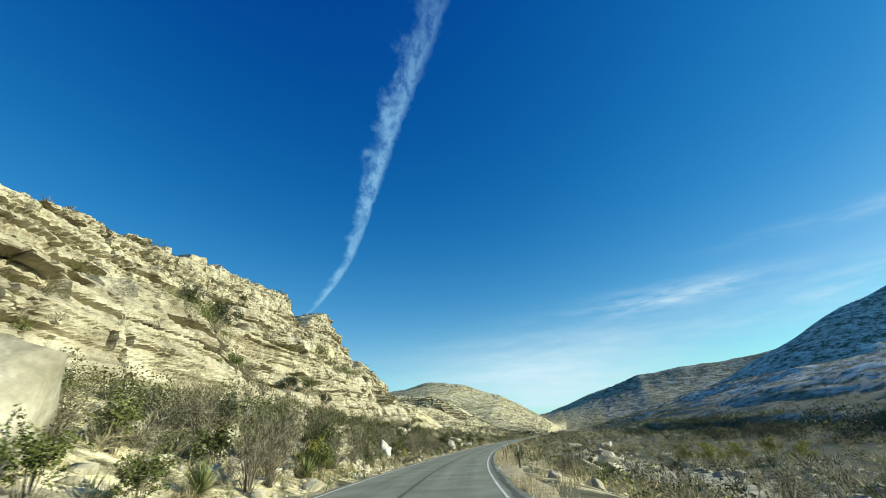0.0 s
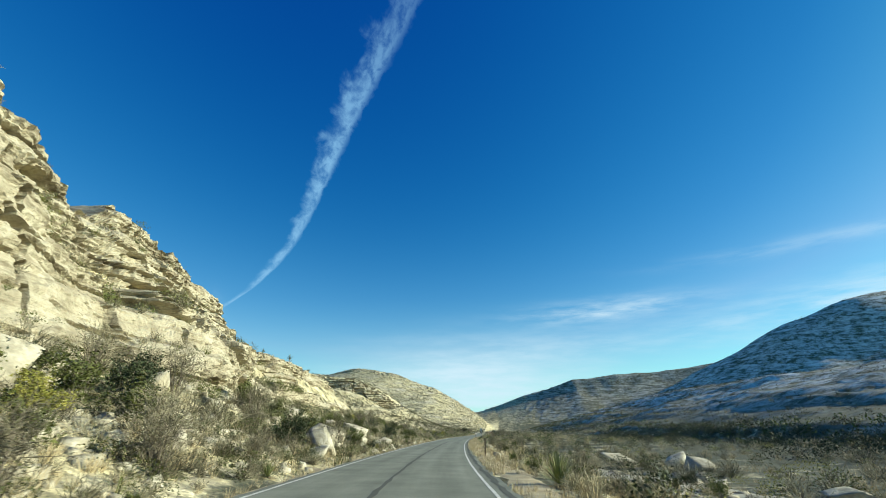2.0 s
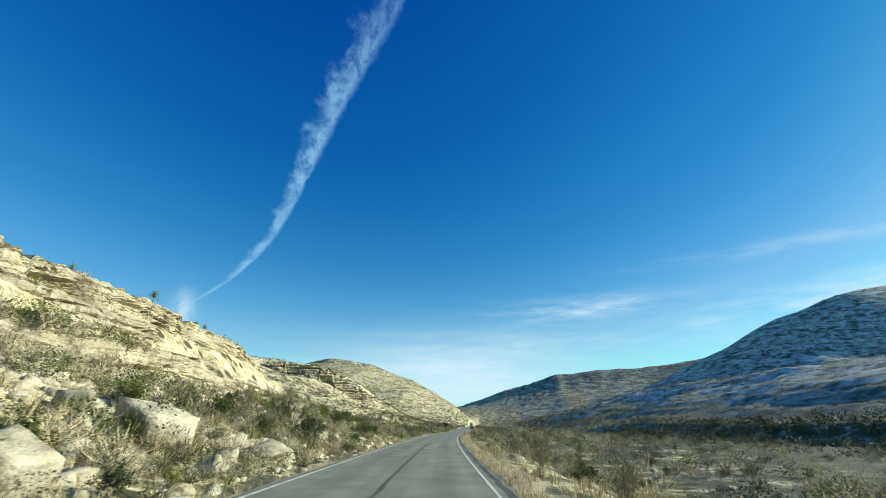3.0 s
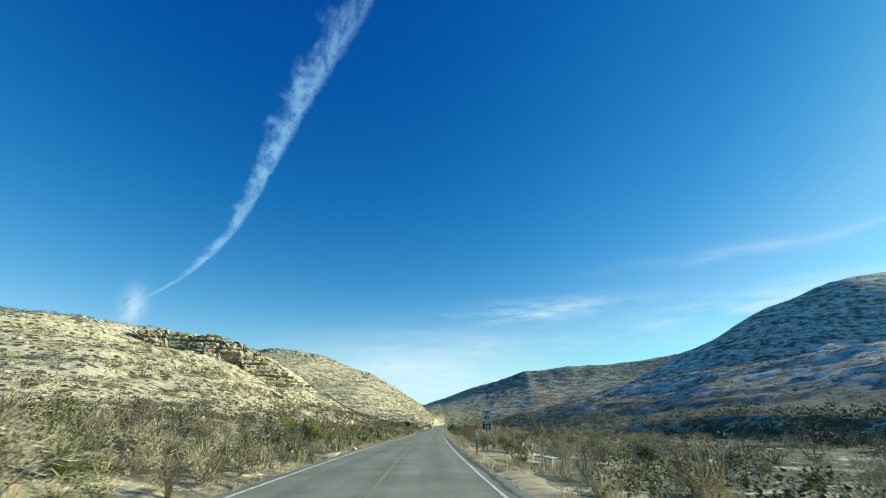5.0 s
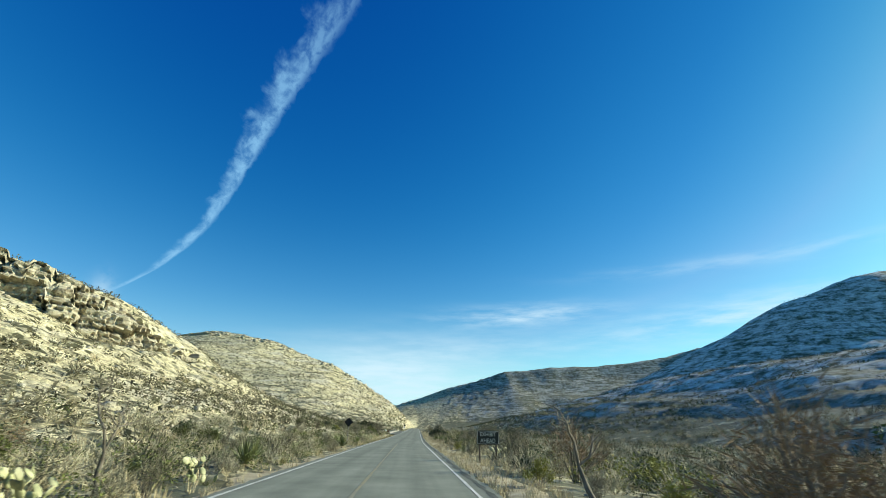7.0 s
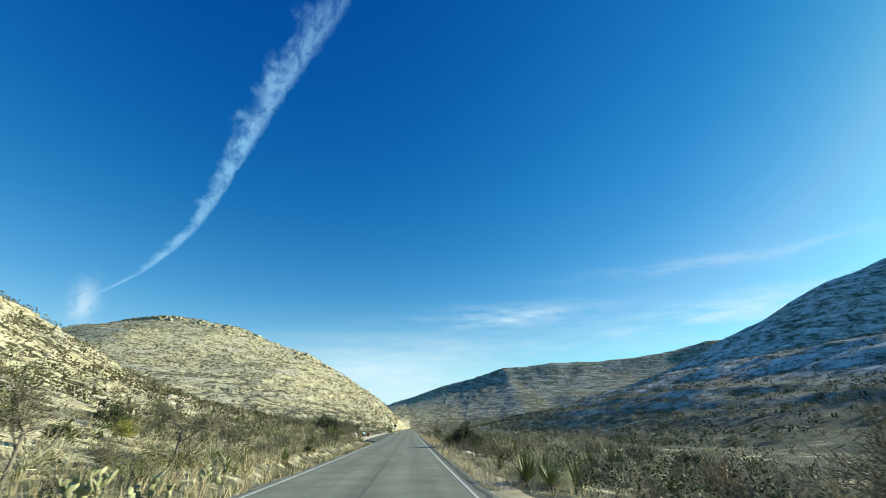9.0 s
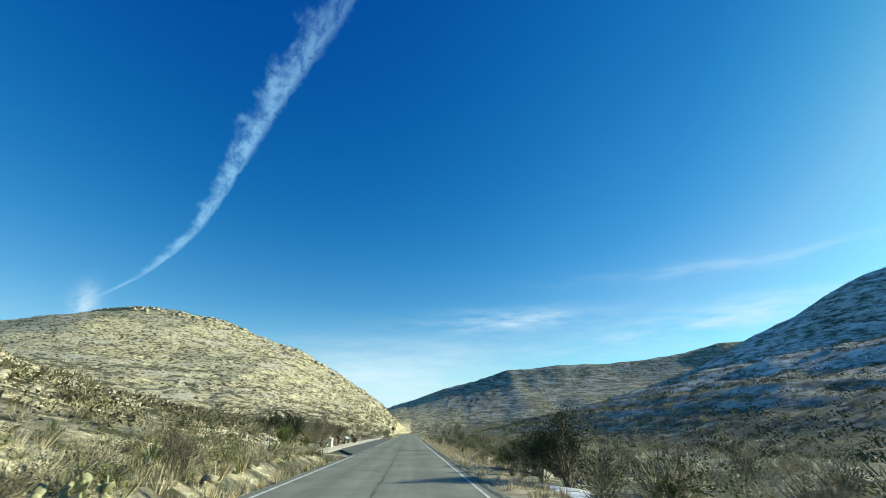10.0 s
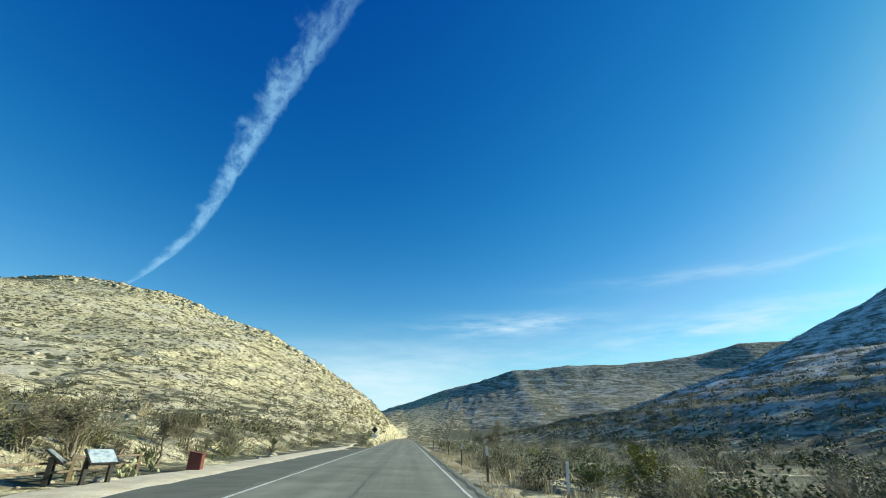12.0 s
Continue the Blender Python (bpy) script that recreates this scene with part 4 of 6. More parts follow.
def thing(name, parts, label, category, group):
    """An Empty with its parts, far below ground, to be copied from: parts are (name, mesh)."""
    root = tagged(new(name), label, category, group)
    for n, me in parts:
        ob = new(n, me)
        ob.parent = root
        if n in ("wood", "foliage", "dead_foliage"):
            tagged(ob, kind="stuff")
    return root


def place(proto, x, y, z, size, turn, lean=0.0):
    return copy_thing(proto, Matrix.Translation((x, y, z)) @ Euler((lean, 0, turn)).to_matrix().to_4x4() @ Matrix.Diagonal((size, size, size, 1)))


def drop_proto(proto):
    for ob in (*proto.children_recursive, proto):
        bpy.data.objects.remove(ob)


# how the plants look; six dry shrubs, four leafy bushes, and so on
DRY_KIND = []
for k, (h, w, n, fine, mat, word) in enumerate(((1.5, 0.85, 26, 520, DRY_TWIG, "grey-brown leafless"), (1.15, 0.8, 28, 560, DRY_TWIG, "low grey twiggy"), (1.9, 1.05, 24, 600, DRY_TWIG, "tall brown leafless"), (0.95, 0.75, 26, 480, PALE_TWIG, "pale straw-grey dry"), (1.35, 1.0, 30, 560, PALE_TWIG, "pale bleached twiggy"), (1.5, 1.0, 24, 560, RUST, "rust-brown withered"))):
    DRY_KIND.append((shrub_shapes(200 + k, h, w, n, fine, mat, 0.055, long=1.9), mat, word))
LEAFY_KIND = []
for k, (h, w, n, fine, mat, word, sz) in enumerate(((1.3, 0.8, 14, 1350, OLIVE, "olive-green", 0.04), (1.0, 0.85, 14, 1250, OLIVE, "low olive-green", 0.04), (1.2, 0.9, 14, 2200, LIME, "yellow-green", 0.036), (1.5, 0.9, 16, 2200, DEEP, "dark evergreen", 0.04), (1.5, 0.8, 26, 7000, DEEP, "tall dark juniper-like", 0.021))):
    LEAFY_KIND.append((shrub_shapes(240 + k, h, w, n, fine, mat, sz, long=1.1), mat, word))


def shrub_proto(k, leafy):
    (wood, crown), mat, word = (LEAFY_KIND if leafy else DRY_KIND)[k]
    name = "leafy_bush" if leafy else "dry_shrub"
    return thing(name, [("wood", wood.mesh("wood", DRY_STEM)), ("foliage", crown.mesh("foliage", mat))], f"{word} desert {'bush' if leafy else 'shrub'} on stony ground", "bush" if leafy else "shrub", "leafy bushes of the valley" if leafy else "dry shrubs of the valley")


DRY = [shrub_proto(k, False) for k in range(6)]
LEAFY = [shrub_proto(k, True) for k in range(5)]
SPIKY = []
for k in range(3):
    g, d, c = yucca_shapes(270 + k, (0.85, 1.0, 0.75)[k], (170, 200, 140)[k])
    SPIKY.append(thing("yucca", [("foliage", g.mesh("foliage", YUCCA)), ("dead_foliage", d.mesh("dead_foliage", STRAW)), ("stem", c.mesh("stem", DRY_STEM))], "spiky green yucca rosette with dry lower blades", "yucca", "yuccas of the valley"))
PEAR = []
for k in range(3):
    PEAR.append(thing("prickly_pear", [("pad", s.mesh("pad", PAD, True)) for s in pear_pads(280 + k, (0.95, 1.1, 0.8)[k], (26, 30, 22)[k])], "clump of pale grey-green prickly pear cactus", "cactus", "prickly pears by the road"))
STONE = []
for k in range(6):
    v, t = boulder_shape(290 + k, (0.8, 0.65, 0.9, 0.55, 0.75, 1.3)[k], 3, rough=(0.05, 0.06, 0.05, 0.06, 0.05, 0.22)[k])
    STONE.append(tagged(new("boulder", fast_mesh("boulder", v, t, [BOULDER if k < 5 else WHITE_ROCK])), "angular cream limestone boulder on stony ground" if k < 5 else "jagged white upright rock among brush", "boulder", "boulders of the valley"))

taken = []


def free(x, y, gap):
    for a, b, g in taken:
        if abs(a - x) < 3.5 and (a - x) ** 2 + (b - y) ** 2 < (0.5 * (gap + g)) ** 2:
            return False
    taken.append((x, y, gap))
    return True


def on_ground(x, y):
    return float(height(x, y))


def set_plant(proto, d, y, size, sink=0.05, gap=1.0, force=False, turn=None, size_z=None):
    x = float(beside(d, y))
    if not force and not free(x, y, gap):
        return None
    return place(proto, x, float(y), on_ground(x, y) - sink, size, rng.uniform(0, 6.28) if turn is None else turn)


# plants and rocks that stand out
for d, y, k, s in ((-5.9, 21.5, 1, 1.2), (-6.3, 13, 1, 1.1), (-7.2, 38.6, 1, 1.35), (-6.6, 41.3, 2, 1.0), (-6.3, 26.0, 1, 1.25), (-10.5, 45, 0, 1.3), (-12, 24, 1, 1.2), (-13, 33, 0, 1.3), (-7.4, 55, 2, 1.3), (-9.8, 66, 1, 1.1), (-10.4, 106, 1, 1.4), (-5.6, 231.5, 1, 1.3), (-5.9, 264, 1, 1.2), (-6.3, 266.5, 0, 1.3), (-8.5, 46, 2, 1.2), (5.7, 79.5, 1, 1.05), (7.5, 88, 1, 1.1), (12.2, 242.7, 1, 1.3), (20.9, 245.0, 0, 1.3), (24.0, 260.0, 1, 1.3), (18.0, 219.0, 0, 1.3), (9.8, 233.0, 2, 1.3), (5.6, 324.2, 1, 1.1), (6.5, 325.0, 0, 1.25), (7.3, 323.8, 2, 1.35), (6.2, 323.2, 0, 1.0), (17.0, 343.5, 1, 1.4), (17.9, 344.2, 0, 1.3), (-9.5, 30, 0, 1.1), (-11.5, 38, 1, 1.2), (-9, 112, 0, 1.2), (-10, 126, 1, 1.2), (-7.5, 212, 1, 1.3), (-8.5, 228, 0, 1.3), (14, 340, 1, 1.4), (9, 60, 0, 1.0)):
    set_plant(SPIKY[k], d, y, s, 0.02, 1.4, True)
    taken.append((float(beside(d, y)), y, 1.6))
for d, y, k, s in ((-6.6, 24.3, 2, 1.3), (-5.6, 22.9, 0, 1.5), (-7.2, 28.0, 0, 1.7), (-8.4, 30.5, 3, 1.3), (-6.2, 10.0, 0, 1.2), (-7.6, 16.0, 1, 1.7), (-9.6, 12.5, 0, 1.5), (-10.8, 21.0, 3, 1.4), (-8.0, 40.5, 0, 1.3), (-6.0, 49.0, 2, 0.8), (-7.4, 51.5, 1, 1.4), (-6.3, 103.2, 0, 1.2), (-9.3, 214.2, 2, 1.7), (-8.2, 206.5, 3, 1.2), (-13.2, 397.6, 3, 2.0), (-14.6, 400.5, 3, 2.2), (-15.0, 395.0, 3, 1.8), (-12.6, 390.0, 0, 1.6), (-11.2, 385.5, 0, 1.5), (-10.8, 393.6, 0, 1.1), (7.2, 356.6, 4, 1.9), (6.4, 357.4, 4, 1.3), (5.7, 360.0, 4, 0.9), (7.2, 364.0, 3, 1.35), (8.2, 364.9, 3, 1.5), (9.4, 365.2, 3, 1.45), (8.6, 363.4, 3, 1.2), (11.8, 418.5, 2, 1.75), (12.8, 417.4, 2, 1.1), (24, 51, 2, 1.7), (27, 53, 2, 1.5), (30, 49, 2, 1.5), (33, 60, 2, 1.6), (24, 58, 2, 1.4), (-9, 232, 2, 1.6), (-15, 224, 2, 1.7), (13, 264, 2, 1.2)):
    set_plant(LEAFY[k], d, y, s, 0.05, 2.0, True)
    taken.append((float(beside(d, y)), y, 2.6))
for d, y, k, s in ((-5.9, 15.5, 0, 1.4), (-6.8, 19.0, 2, 1.3), (-7.9, 22.0, 0, 1.6), (-6.2, 31.5, 1, 1.3), (-5.7, 35.0, 0, 1.1), (-7.8, 46.5, 2, 1.2), (-5.9, 54.0, 0, 1.3), (-6.7, 58.0, 1, 1.4), (-7.8, 63.0, 2, 1.2), (-6.2, 70.0, 0, 1.2), (-7.2, 76.0, 2, 1.2), (-6.2, 82.0, 1, 1.2), (8.3, 262, 5, 1.6), (6.7, 248.3, 5, 1.5), (7.6, 249.3, 5, 1.4), (8.4, 248.0, 5, 1.2), (6.5, 215.2, 4, 1.25), (7.6, 216.4, 4, 1.35), (6.9, 217.6, 3, 1.7), (8.4, 215.0, 4, 1.2), (10.6, 403, 2, 1.5), (12, 290, 2, 1.6), (16, 308, 2, 1.7), (14, 318, 2, 1.8), (-6.5, 244, 2, 1.4), (-8, 252, 2, 1.5), (-12, 406, 2, 1.7), (-12.5, 413, 2, 1.6), (-11.5, 397, 2, 1.5), (-13, 420, 2, 1.5), (-6.5, 178, 4, 1.2), (-7.5, 184, 3, 1.4), (-8, 173, 4, 1.3)):
    set_plant(DRY[k], d, y, s, 0.05, 2.0, True)
    taken.append((float(beside(d, y)), y, 2.4))
for d, y, k, s in ((-5.4, 219, 0, 1.0), (-5.6, 222, 1, 1.0), (-6.2, 225, 2, 1.1), (-5.2, 242, 1, 1.0), (-5.5, 246, 0, 1.1), (-5.8, 250, 2, 1.0), (-5.3, 258, 1, 0.9), (-5.4, 251.2, 0, 0.9), (-5.8, 249.2, 2, 1.0), (-6.3, 252.6, 1, 1.0), (-5.6, 313.5, 1, 0.85), (-6.5, 314.6, 0, 0.9), (-6.2, 316.0, 2, 0.9), (-5.5, 317.6, 1, 0.85), (-7.4, 315.4, 1, 0.9), (-7.0, 313.4, 2, 0.85), (-5.3, 319.4, 0, 0.8), (-6.4, 318.4, 1, 0.9), (-8.0, 316.8, 0, 0.9), (-5.9, 311.8, 2, 0.85), (-5.3, 322.6, 2, 1.0), (-5.5, 325.2, 0, 1.0), (-8.2, 313.0, 0, 1.1), (-6.4, 236, 1, 1.1), (7.5, 274, 1, 1.1), (8.6, 276, 0, 1.1), (9.5, 273, 2, 1.1), (7.2, 50, 0, 0.9), (7.6, 54, 1, 1.0), (7.0, 58, 2, 0.9), (7.4, 63, 1, 1.0), (6.6, 68, 0, 0.9), (-9.6, 397.6, 1, 0.9), (-10.4, 397.2, 2, 0.9), (-11.4, 396.8, 0, 0.9), (-10.2, 403.5, 2, 0.9), (-10.0, 406.6, 1, 0.9), (-9.9, 418.6, 0, 0.9), (-10.2, 421.5, 2, 0.9), (-10.6, 400.8, 1, 1.0), (-11.2, 409, 0, 1.1), (-11, 412, 1, 1.2), (-10.8, 417, 2, 1.1), (-11.5, 424, 1, 1.1), (-12, 392, 0, 1.2), (-6, 30, 0, 0.8), (-6.4, 33, 2, 0.9), (-5.6, 196, 1, 1.0), (-5.8, 204, 0, 1.0)):
    set_plant(PEAR[k], d, y, s, 0.03, 1.0, True)
    taken.append((float(beside(d, y)), y, 1.2))


for k, (d, y, s) in enumerate(((-6.0, 17.5, 1.2), (-7.6, 19.5, 1.4), (-9.0, 16.5, 1.4), (-6.1, 22.6, 1.1), (-8.6, 24.5, 1.5), (-10.0, 27.0, 1.5), (-6.4, 27.4, 1.1), (-7.8, 31.0, 1.3), (-9.4, 33.0, 1.5), (-6.2, 35.0, 1.0), (-7.6, 37.5, 1.2), (-10.6, 37.0, 1.5), (-8.8, 42.0, 1.3), (-6.3, 46.5, 1.0), (-7.8, 49.0, 1.3), (-9.8, 52.0, 1.4), (-6.4, 53.0, 1.0), (-8.2, 57.5, 1.3), (-6.5, 61.0, 1.0), (-8.8, 64.5, 1.3), (-6.4, 67.5, 1.1), (-7.6, 71.5, 1.2), (-6.3, 75.0, 1.0), (-8.8, 77.0, 1.4))):
    set_plant((DRY[0], LEAFY[1], DRY[2], LEAFY[0])[k % 4], d, y, s, force=True)
    taken.append((float(beside(d, y)), y, 1.6))
# thick dark bushes on the slope below the cliff
for k in range(80):
    d, y = -(5.8 + 9.5 * rng.uniform()), rng.uniform(6, 168)
    if free(float(beside(d, y)), y, 1.6):
        set_plant((LEAFY[0], LEAFY[1], LEAFY[3], DRY[0], DRY[2], LEAFY[1])[k % 6], d, y, rng.uniform(1.0, 1.55), gap=2.0, force=True)


def set_stone(k, d, y, sx, sy, sz, turn, sink=0.3):
    x = float(beside(d, y))
    ob = copy_thing(STONE[k], Matrix.Translation((x, y, on_ground(x, y) + sz * (0.75 - sink) - 0.1)) @ Euler((0.45 * math.sin(7 * y), 0.4 * math.cos(11 * y), turn)).to_matrix().to_4x4())
    ob.scale = (sx, sy, sz)
    return ob


for k, d, y, sx, sy, sz, turn in ((0, -10.3, 7.5, 2.4, 1.9, 2.2, 0.4), (5, -6.7, 43.6, 0.46, 0.45, 0.84, 0.2), (0, -6.3, 92.8, 0.7, 1.2, 1.25, 0.35), (2, -7.1, 95.6, 1.0, 0.9, 1.15, 0.9), (4, -7.6, 101, 0.8, 0.9, 1.0, 1.2), (1, -7.0, 98, 0.9, 0.7, 0.6, 2.0), (3, -6.0, 90, 0.9, 0.8, 0.5, 0.1), (1, -6.8, 105.0, 0.85, 0.8, 1.15, 0.4), (4, -8.8, 113, 1.3, 1.2, 1.1, 0.4), (0, -6.4, 118, 0.9, 0.7, 0.6, 1.1), (1, -6.0, 112, 0.8, 0.6, 0.5, 2.2), (1, 18.5, 68.5, 1.4, 0.9, 0.7, 0.7), (2, 17.3, 62.5, 0.8, 0.7, 1.2, 0.6), (4, 14.6, 65.6, 1.2, 1.0, 0.9, 1.4), (0, 15.8, 67.2, 1.0, 0.9, 0.8, 2.1), (3, 20.6, 116, 2.3, 1.3, 0.8, 0.3), (3, -4.5, 198.0, 0.7, 0.5, 0.35, 0.3), (3, 15.0, 50.8, 1.3, 0.9, 0.8, 0.2), (0, 16.2, 57, 1.2, 1.4, 0.9, 1.9), (4, 13.0, 52, 1.1, 0.9, 0.8, 0.6), (2, 12.2, 47, 0.9, 1.0, 0.8, 2.4), (1, 21, 88, 2.0, 1.3, 0.8, 0.5), (3, 26, 118, 2.1, 1.2, 0.8, 0.9), (0, 24.5, 110, 1.5, 1.2, 0.9, 1.6), (4, -9.8, 36, 0.5, 0.5, 0.4, 0.6), (3, -9.8, 18, 0.7, 0.6, 0.4, 2.8), (0, -12.8, 60, 0.8, 0.8, 0.6, 0.8), (2, -12.0, 74, 1.2, 1.3, 1.0, 1.7), (1, -13.5, 84, 1.5, 1.2, 0.9, 2.4)):
    set_stone(k, d, y, sx, sy, sz, turn)
    taken.append((float(beside(d, y)), y, 2 * max(sx, sy)))

counts = {"dry": 16, "leafy": 13, "spiky": 15, "pear": 26, "stone": 24}
LIMIT = {"dry": 230, "leafy": 150, "spiky": 90, "pear": 64, "stone": 150}
for k in range(2600):
    y = rng.uniform(-4, 452)
    left = rng.uniform() < 0.55
    if left:
        d = -(4.9 + 11.5 * rng.uniform() ** 1.3)
        if 370 < y < 462 and d > -11:
            continue
    else:
        d = 5.6 + 13 * rng.uniform() ** 1.3
    rocky = left and y < 165
    pick = rng.uniform()
    kind = ("stone" if pick < 0.34 else "dry" if pick < 0.66 else "leafy" if pick < 0.86 else "spiky" if pick < 0.96 else "pear") if rocky else ("stone" if pick < (0.06 if y < 150 else 0.008) else "dry" if pick < 0.72 else "leafy" if pick < 0.9 else "spiky" if pick < 0.94 else "pear")
    if counts[kind] >= LIMIT[kind]:
        continue
    big = rng.uniform(0.55, 1.15)
    if kind == "stone":
        s = 0.16 + (0.6 if d < -9 or d > 9 else 0.36) * rng.uniform() ** 3
        if free(float(beside(d, y)), y, 1.2 * s):
            set_stone(int(rng.integers(0, 5)), d, y, s * rng.uniform(0.8, 1.3), s * rng.uniform(0.8, 1.3), s * rng.uniform(0.6, 1.0), rng.uniform(0, 6))
            counts[kind] += 1
        continue
    near_edge = min(1.0, 0.55 + 0.1 * (abs(d) - 4.5))
    if kind == "dry":
        ob = set_plant(DRY[int(rng.choice(6, p=(0.26, 0.24, 0.16, 0.16, 0.15, 0.03)))], d, y, big * near_edge, gap=1.3)
    elif kind == "leafy":
        ob = set_plant(LEAFY[int(rng.choice(4, p=(0.42, 0.38, 0.12, 0.08)))], d, y, big * near_edge, gap=1.3)
    elif kind == "spiky":
        ob = set_plant(SPIKY[int(rng.integers(0, 3))], d, y, 0.7 + 0.5 * rng.uniform(), gap=1.0)
    else:
        ob = set_plant(PEAR[int(rng.integers(0, 3))], d, y, 0.6 + 0.5 * rng.uniform(), gap=1.0)
    if ob:
        counts[kind] += 1


# ---- uncounted growth and stones ----
def scatter(name, shapes, xs, ys, sizes, mats, label, category, sink=0.05, lift=None, squash=None):
    """Many copies of a few shapes joined into one mesh."""
    v_all, t_all, m_all, base = [], [], [], 0
    zs = (height(xs, ys) if lift is None else lift) - sink * sizes
    pick = rng.integers(0, len(shapes), len(xs))
    turn = rng.uniform(0, 6.283, len(xs))
    sq = np.ones(len(xs)) if squash is None else squash
    for k, (v, t, mi) in enumerate(shapes):
        who = np.where(pick == k)[0]
        if not len(who):
            continue
        c, s = np.cos(turn[who])[:, None], np.sin(turn[who])[:, None]
        z = sizes[who][:, None]
        vx = (v[None, :, 0] * c - v[None, :, 1] * s) * z + xs[who][:, None]
        vy = (v[None, :, 0] * s + v[None, :, 1] * c) * z + ys[who][:, None]
        vz = v[None, :, 2] * z * sq[who][:, None] + zs[who][:, None]
        v_all.append(np.stack([vx, vy, vz], -1).reshape(-1, 3))
        t_all.append((t[None] + (np.arange(len(who)) * len(v))[:, None, None]).reshape(-1, 3) + base)
        m_all.append(np.full(len(who) * len(t), mi))
        base += len(who) * len(v)
    ob = new(name, fast_mesh(name, np.concatenate(v_all), np.concatenate(t_all), mats, np.concatenate(m_all)))
    return tagged(ob, label, category, kind="stuff")


def clump_shape(seed, n, high, wide, leaf, long=1.2):
    """A loose low clump of leaves or twigs for bushes farther off."""
    r = np.random.default_rng(seed)
    a, q = r.uniform(0, 6.283, n), r.uniform(0, 1, n) ** 0.6
    h = r.uniform(0.05, 1, n)
    w = wide * np.sqrt(np.maximum(0.04, 1 - (h - 0.3) ** 2 * 1.6)) * q
    c = np.stack([np.cos(a) * w, np.sin(a) * w, h * high], -1) + r.normal(size=(n, 3)) * 0.06
    return Shape().leaves(c, np.float64(leaf), r, long).arrays()


def tuft_shape(seed, blades, high):
    r = np.random.default_rng(seed)
    s = Shape()
    for k in range(blades):
        a, lean = r.uniform(0, 6.283), r.uniform(0.05, 0.65)
        way = unit((math.cos(a) * lean, math.sin(a) * lean, 1.0))
        p = (math.cos(a) * 0.09 * r.uniform(), math.sin(a) * 0.09 * r.uniform(), -0.03)
        h = high * r.uniform(0.6, 1.15)
        side = unit(np.cross(way, r.normal(size=3)))
        p = np.asarray(p)
        s.add([p - side * 0.011, p + side * 0.011, p + way * h], [(0, 1, 2)])
    return s.arrays()


# straw grass along both edges of the road
tufts = [(*tuft_shape(300 + k, 16, 0.44), 0) for k in range(5)]
n = 6900
ys = rng.uniform(-10, 450, n)
ds = np.where(rng.uniform(size=n) < 0.62, 3.75 + 2.4 * rng.uniform(size=n) ** 1.4, -(3.8 + 4.5 * rng.uniform(size=n) ** 1.6))
keep = (smooth_noise(ds / 3, ys / 5, 0, 77) > 0.36) & ~((ds < 0) & (ys > 368) & (ys < 470))
ys, ds = ys[keep], ds[keep]
scatter("verge_grass", tufts, beside(ds, ys), ys, rng.uniform(0.45, 1.25, len(ys)) * np.where(ds > 0, 1.0, 0.8), [STRAW], "dry straw-coloured grass tufts along the road edge", "grass")
n = 7500
ys = rng.uniform(20, 450, n)
ds = np.where(rng.uniform(size=n) < 0.68, 5.5 + 26 * rng.uniform(size=n) ** 1.3, -rng.uniform(6, 22, n))
keep = (smooth_noise(ds / 6, ys / 6, 0, 78) > 0.5) & ~((ds > -11) & (ds < 0) & (ys > 368))
ys, ds = ys[keep], ds[keep]
scatter("field_grass", tufts, beside(ds, ys), ys, rng.uniform(0.9, 1.9, len(ys)), [STRAW], "tall bleached grass tufts between the shrubs", "grass")



def broom_shape(seed, n, high, wide, twig=0.42, width=0.024, leaves=0):
    """A dense brush of thin twigs that point up and outward."""
    r = np.random.default_rng(seed)
    a, q = r.uniform(0, 6.283, n), np.sqrt(r.uniform(0, 1, n))
    way = np.stack([np.cos(a) * q * wide, np.sin(a) * q * wide, high * (1.05 - 0.5 * q**2) * r.uniform(0.55, 1.05, n)], -1)
    s = r.uniform(0.05, 0.75, n)[:, None]
    p = way * s + r.normal(size=(n, 3)) * 0.05
    w = way / np.linalg.norm(way, axis=1)[:, None] + r.normal(size=(n, 3)) * 0.38
    w /= np.linalg.norm(w, axis=1)[:, None]
    side = np.cross(w, r.normal(size=(n, 3)))
    side /= np.linalg.norm(side, axis=1)[:, None]
    length = (twig * r.uniform(0.5, 1.2, n))[:, None]
    v = np.stack([p - side * width, p + side * width, p + w * length], 1).reshape(-1, 3)
    v[:, 2] = np.maximum(v[:, 2], -0.05)
    return v, np.arange(3 * n).reshape(n, 3)


brooms = [(*broom_shape(310 + k, 175, (1.25, 1.0, 1.5, 0.85, 1.1)[k], (0.75, 0.8, 0.9, 0.7, 0.95)[k], 0.42, 0.014), (0, 0, 0, 1, 1)[k]) for k in range(5)]
brooms += [(*clump_shape(317 + k, 210, (1.0, 0.8, 1.1)[k], 0.8, 0.046, 1.2), (2, 2, 3)[k]) for k in range(3)]
n = 2500
ys = rng.uniform(-6, 470, n)
left = rng.uniform(size=n) < 0.5
ds = np.where(left, -(4.9 + 15 * rng.uniform(size=n) ** 1.15), 5.8 + 20 * rng.uniform(size=n) ** 1.1)
thick = smooth_noise(ds / 5, ys / 7, 0, 83)
keep = (thick > np.where(left & (ys < 165), 0.42, np.where(ys < 120, 0.42, 0.34))) & ~((ds < 0) & (ds > -10.6) & (ys > 368) & (ys < 470)) & ~(left & (ds < -16) & (ys < 168))
ys, ds = ys[keep], ds[keep]
size = rng.uniform(0.6, 1.35, len(ys)) * np.clip(0.6 + 0.12 * (np.abs(ds) - 4.5), 0.6, 1.2)
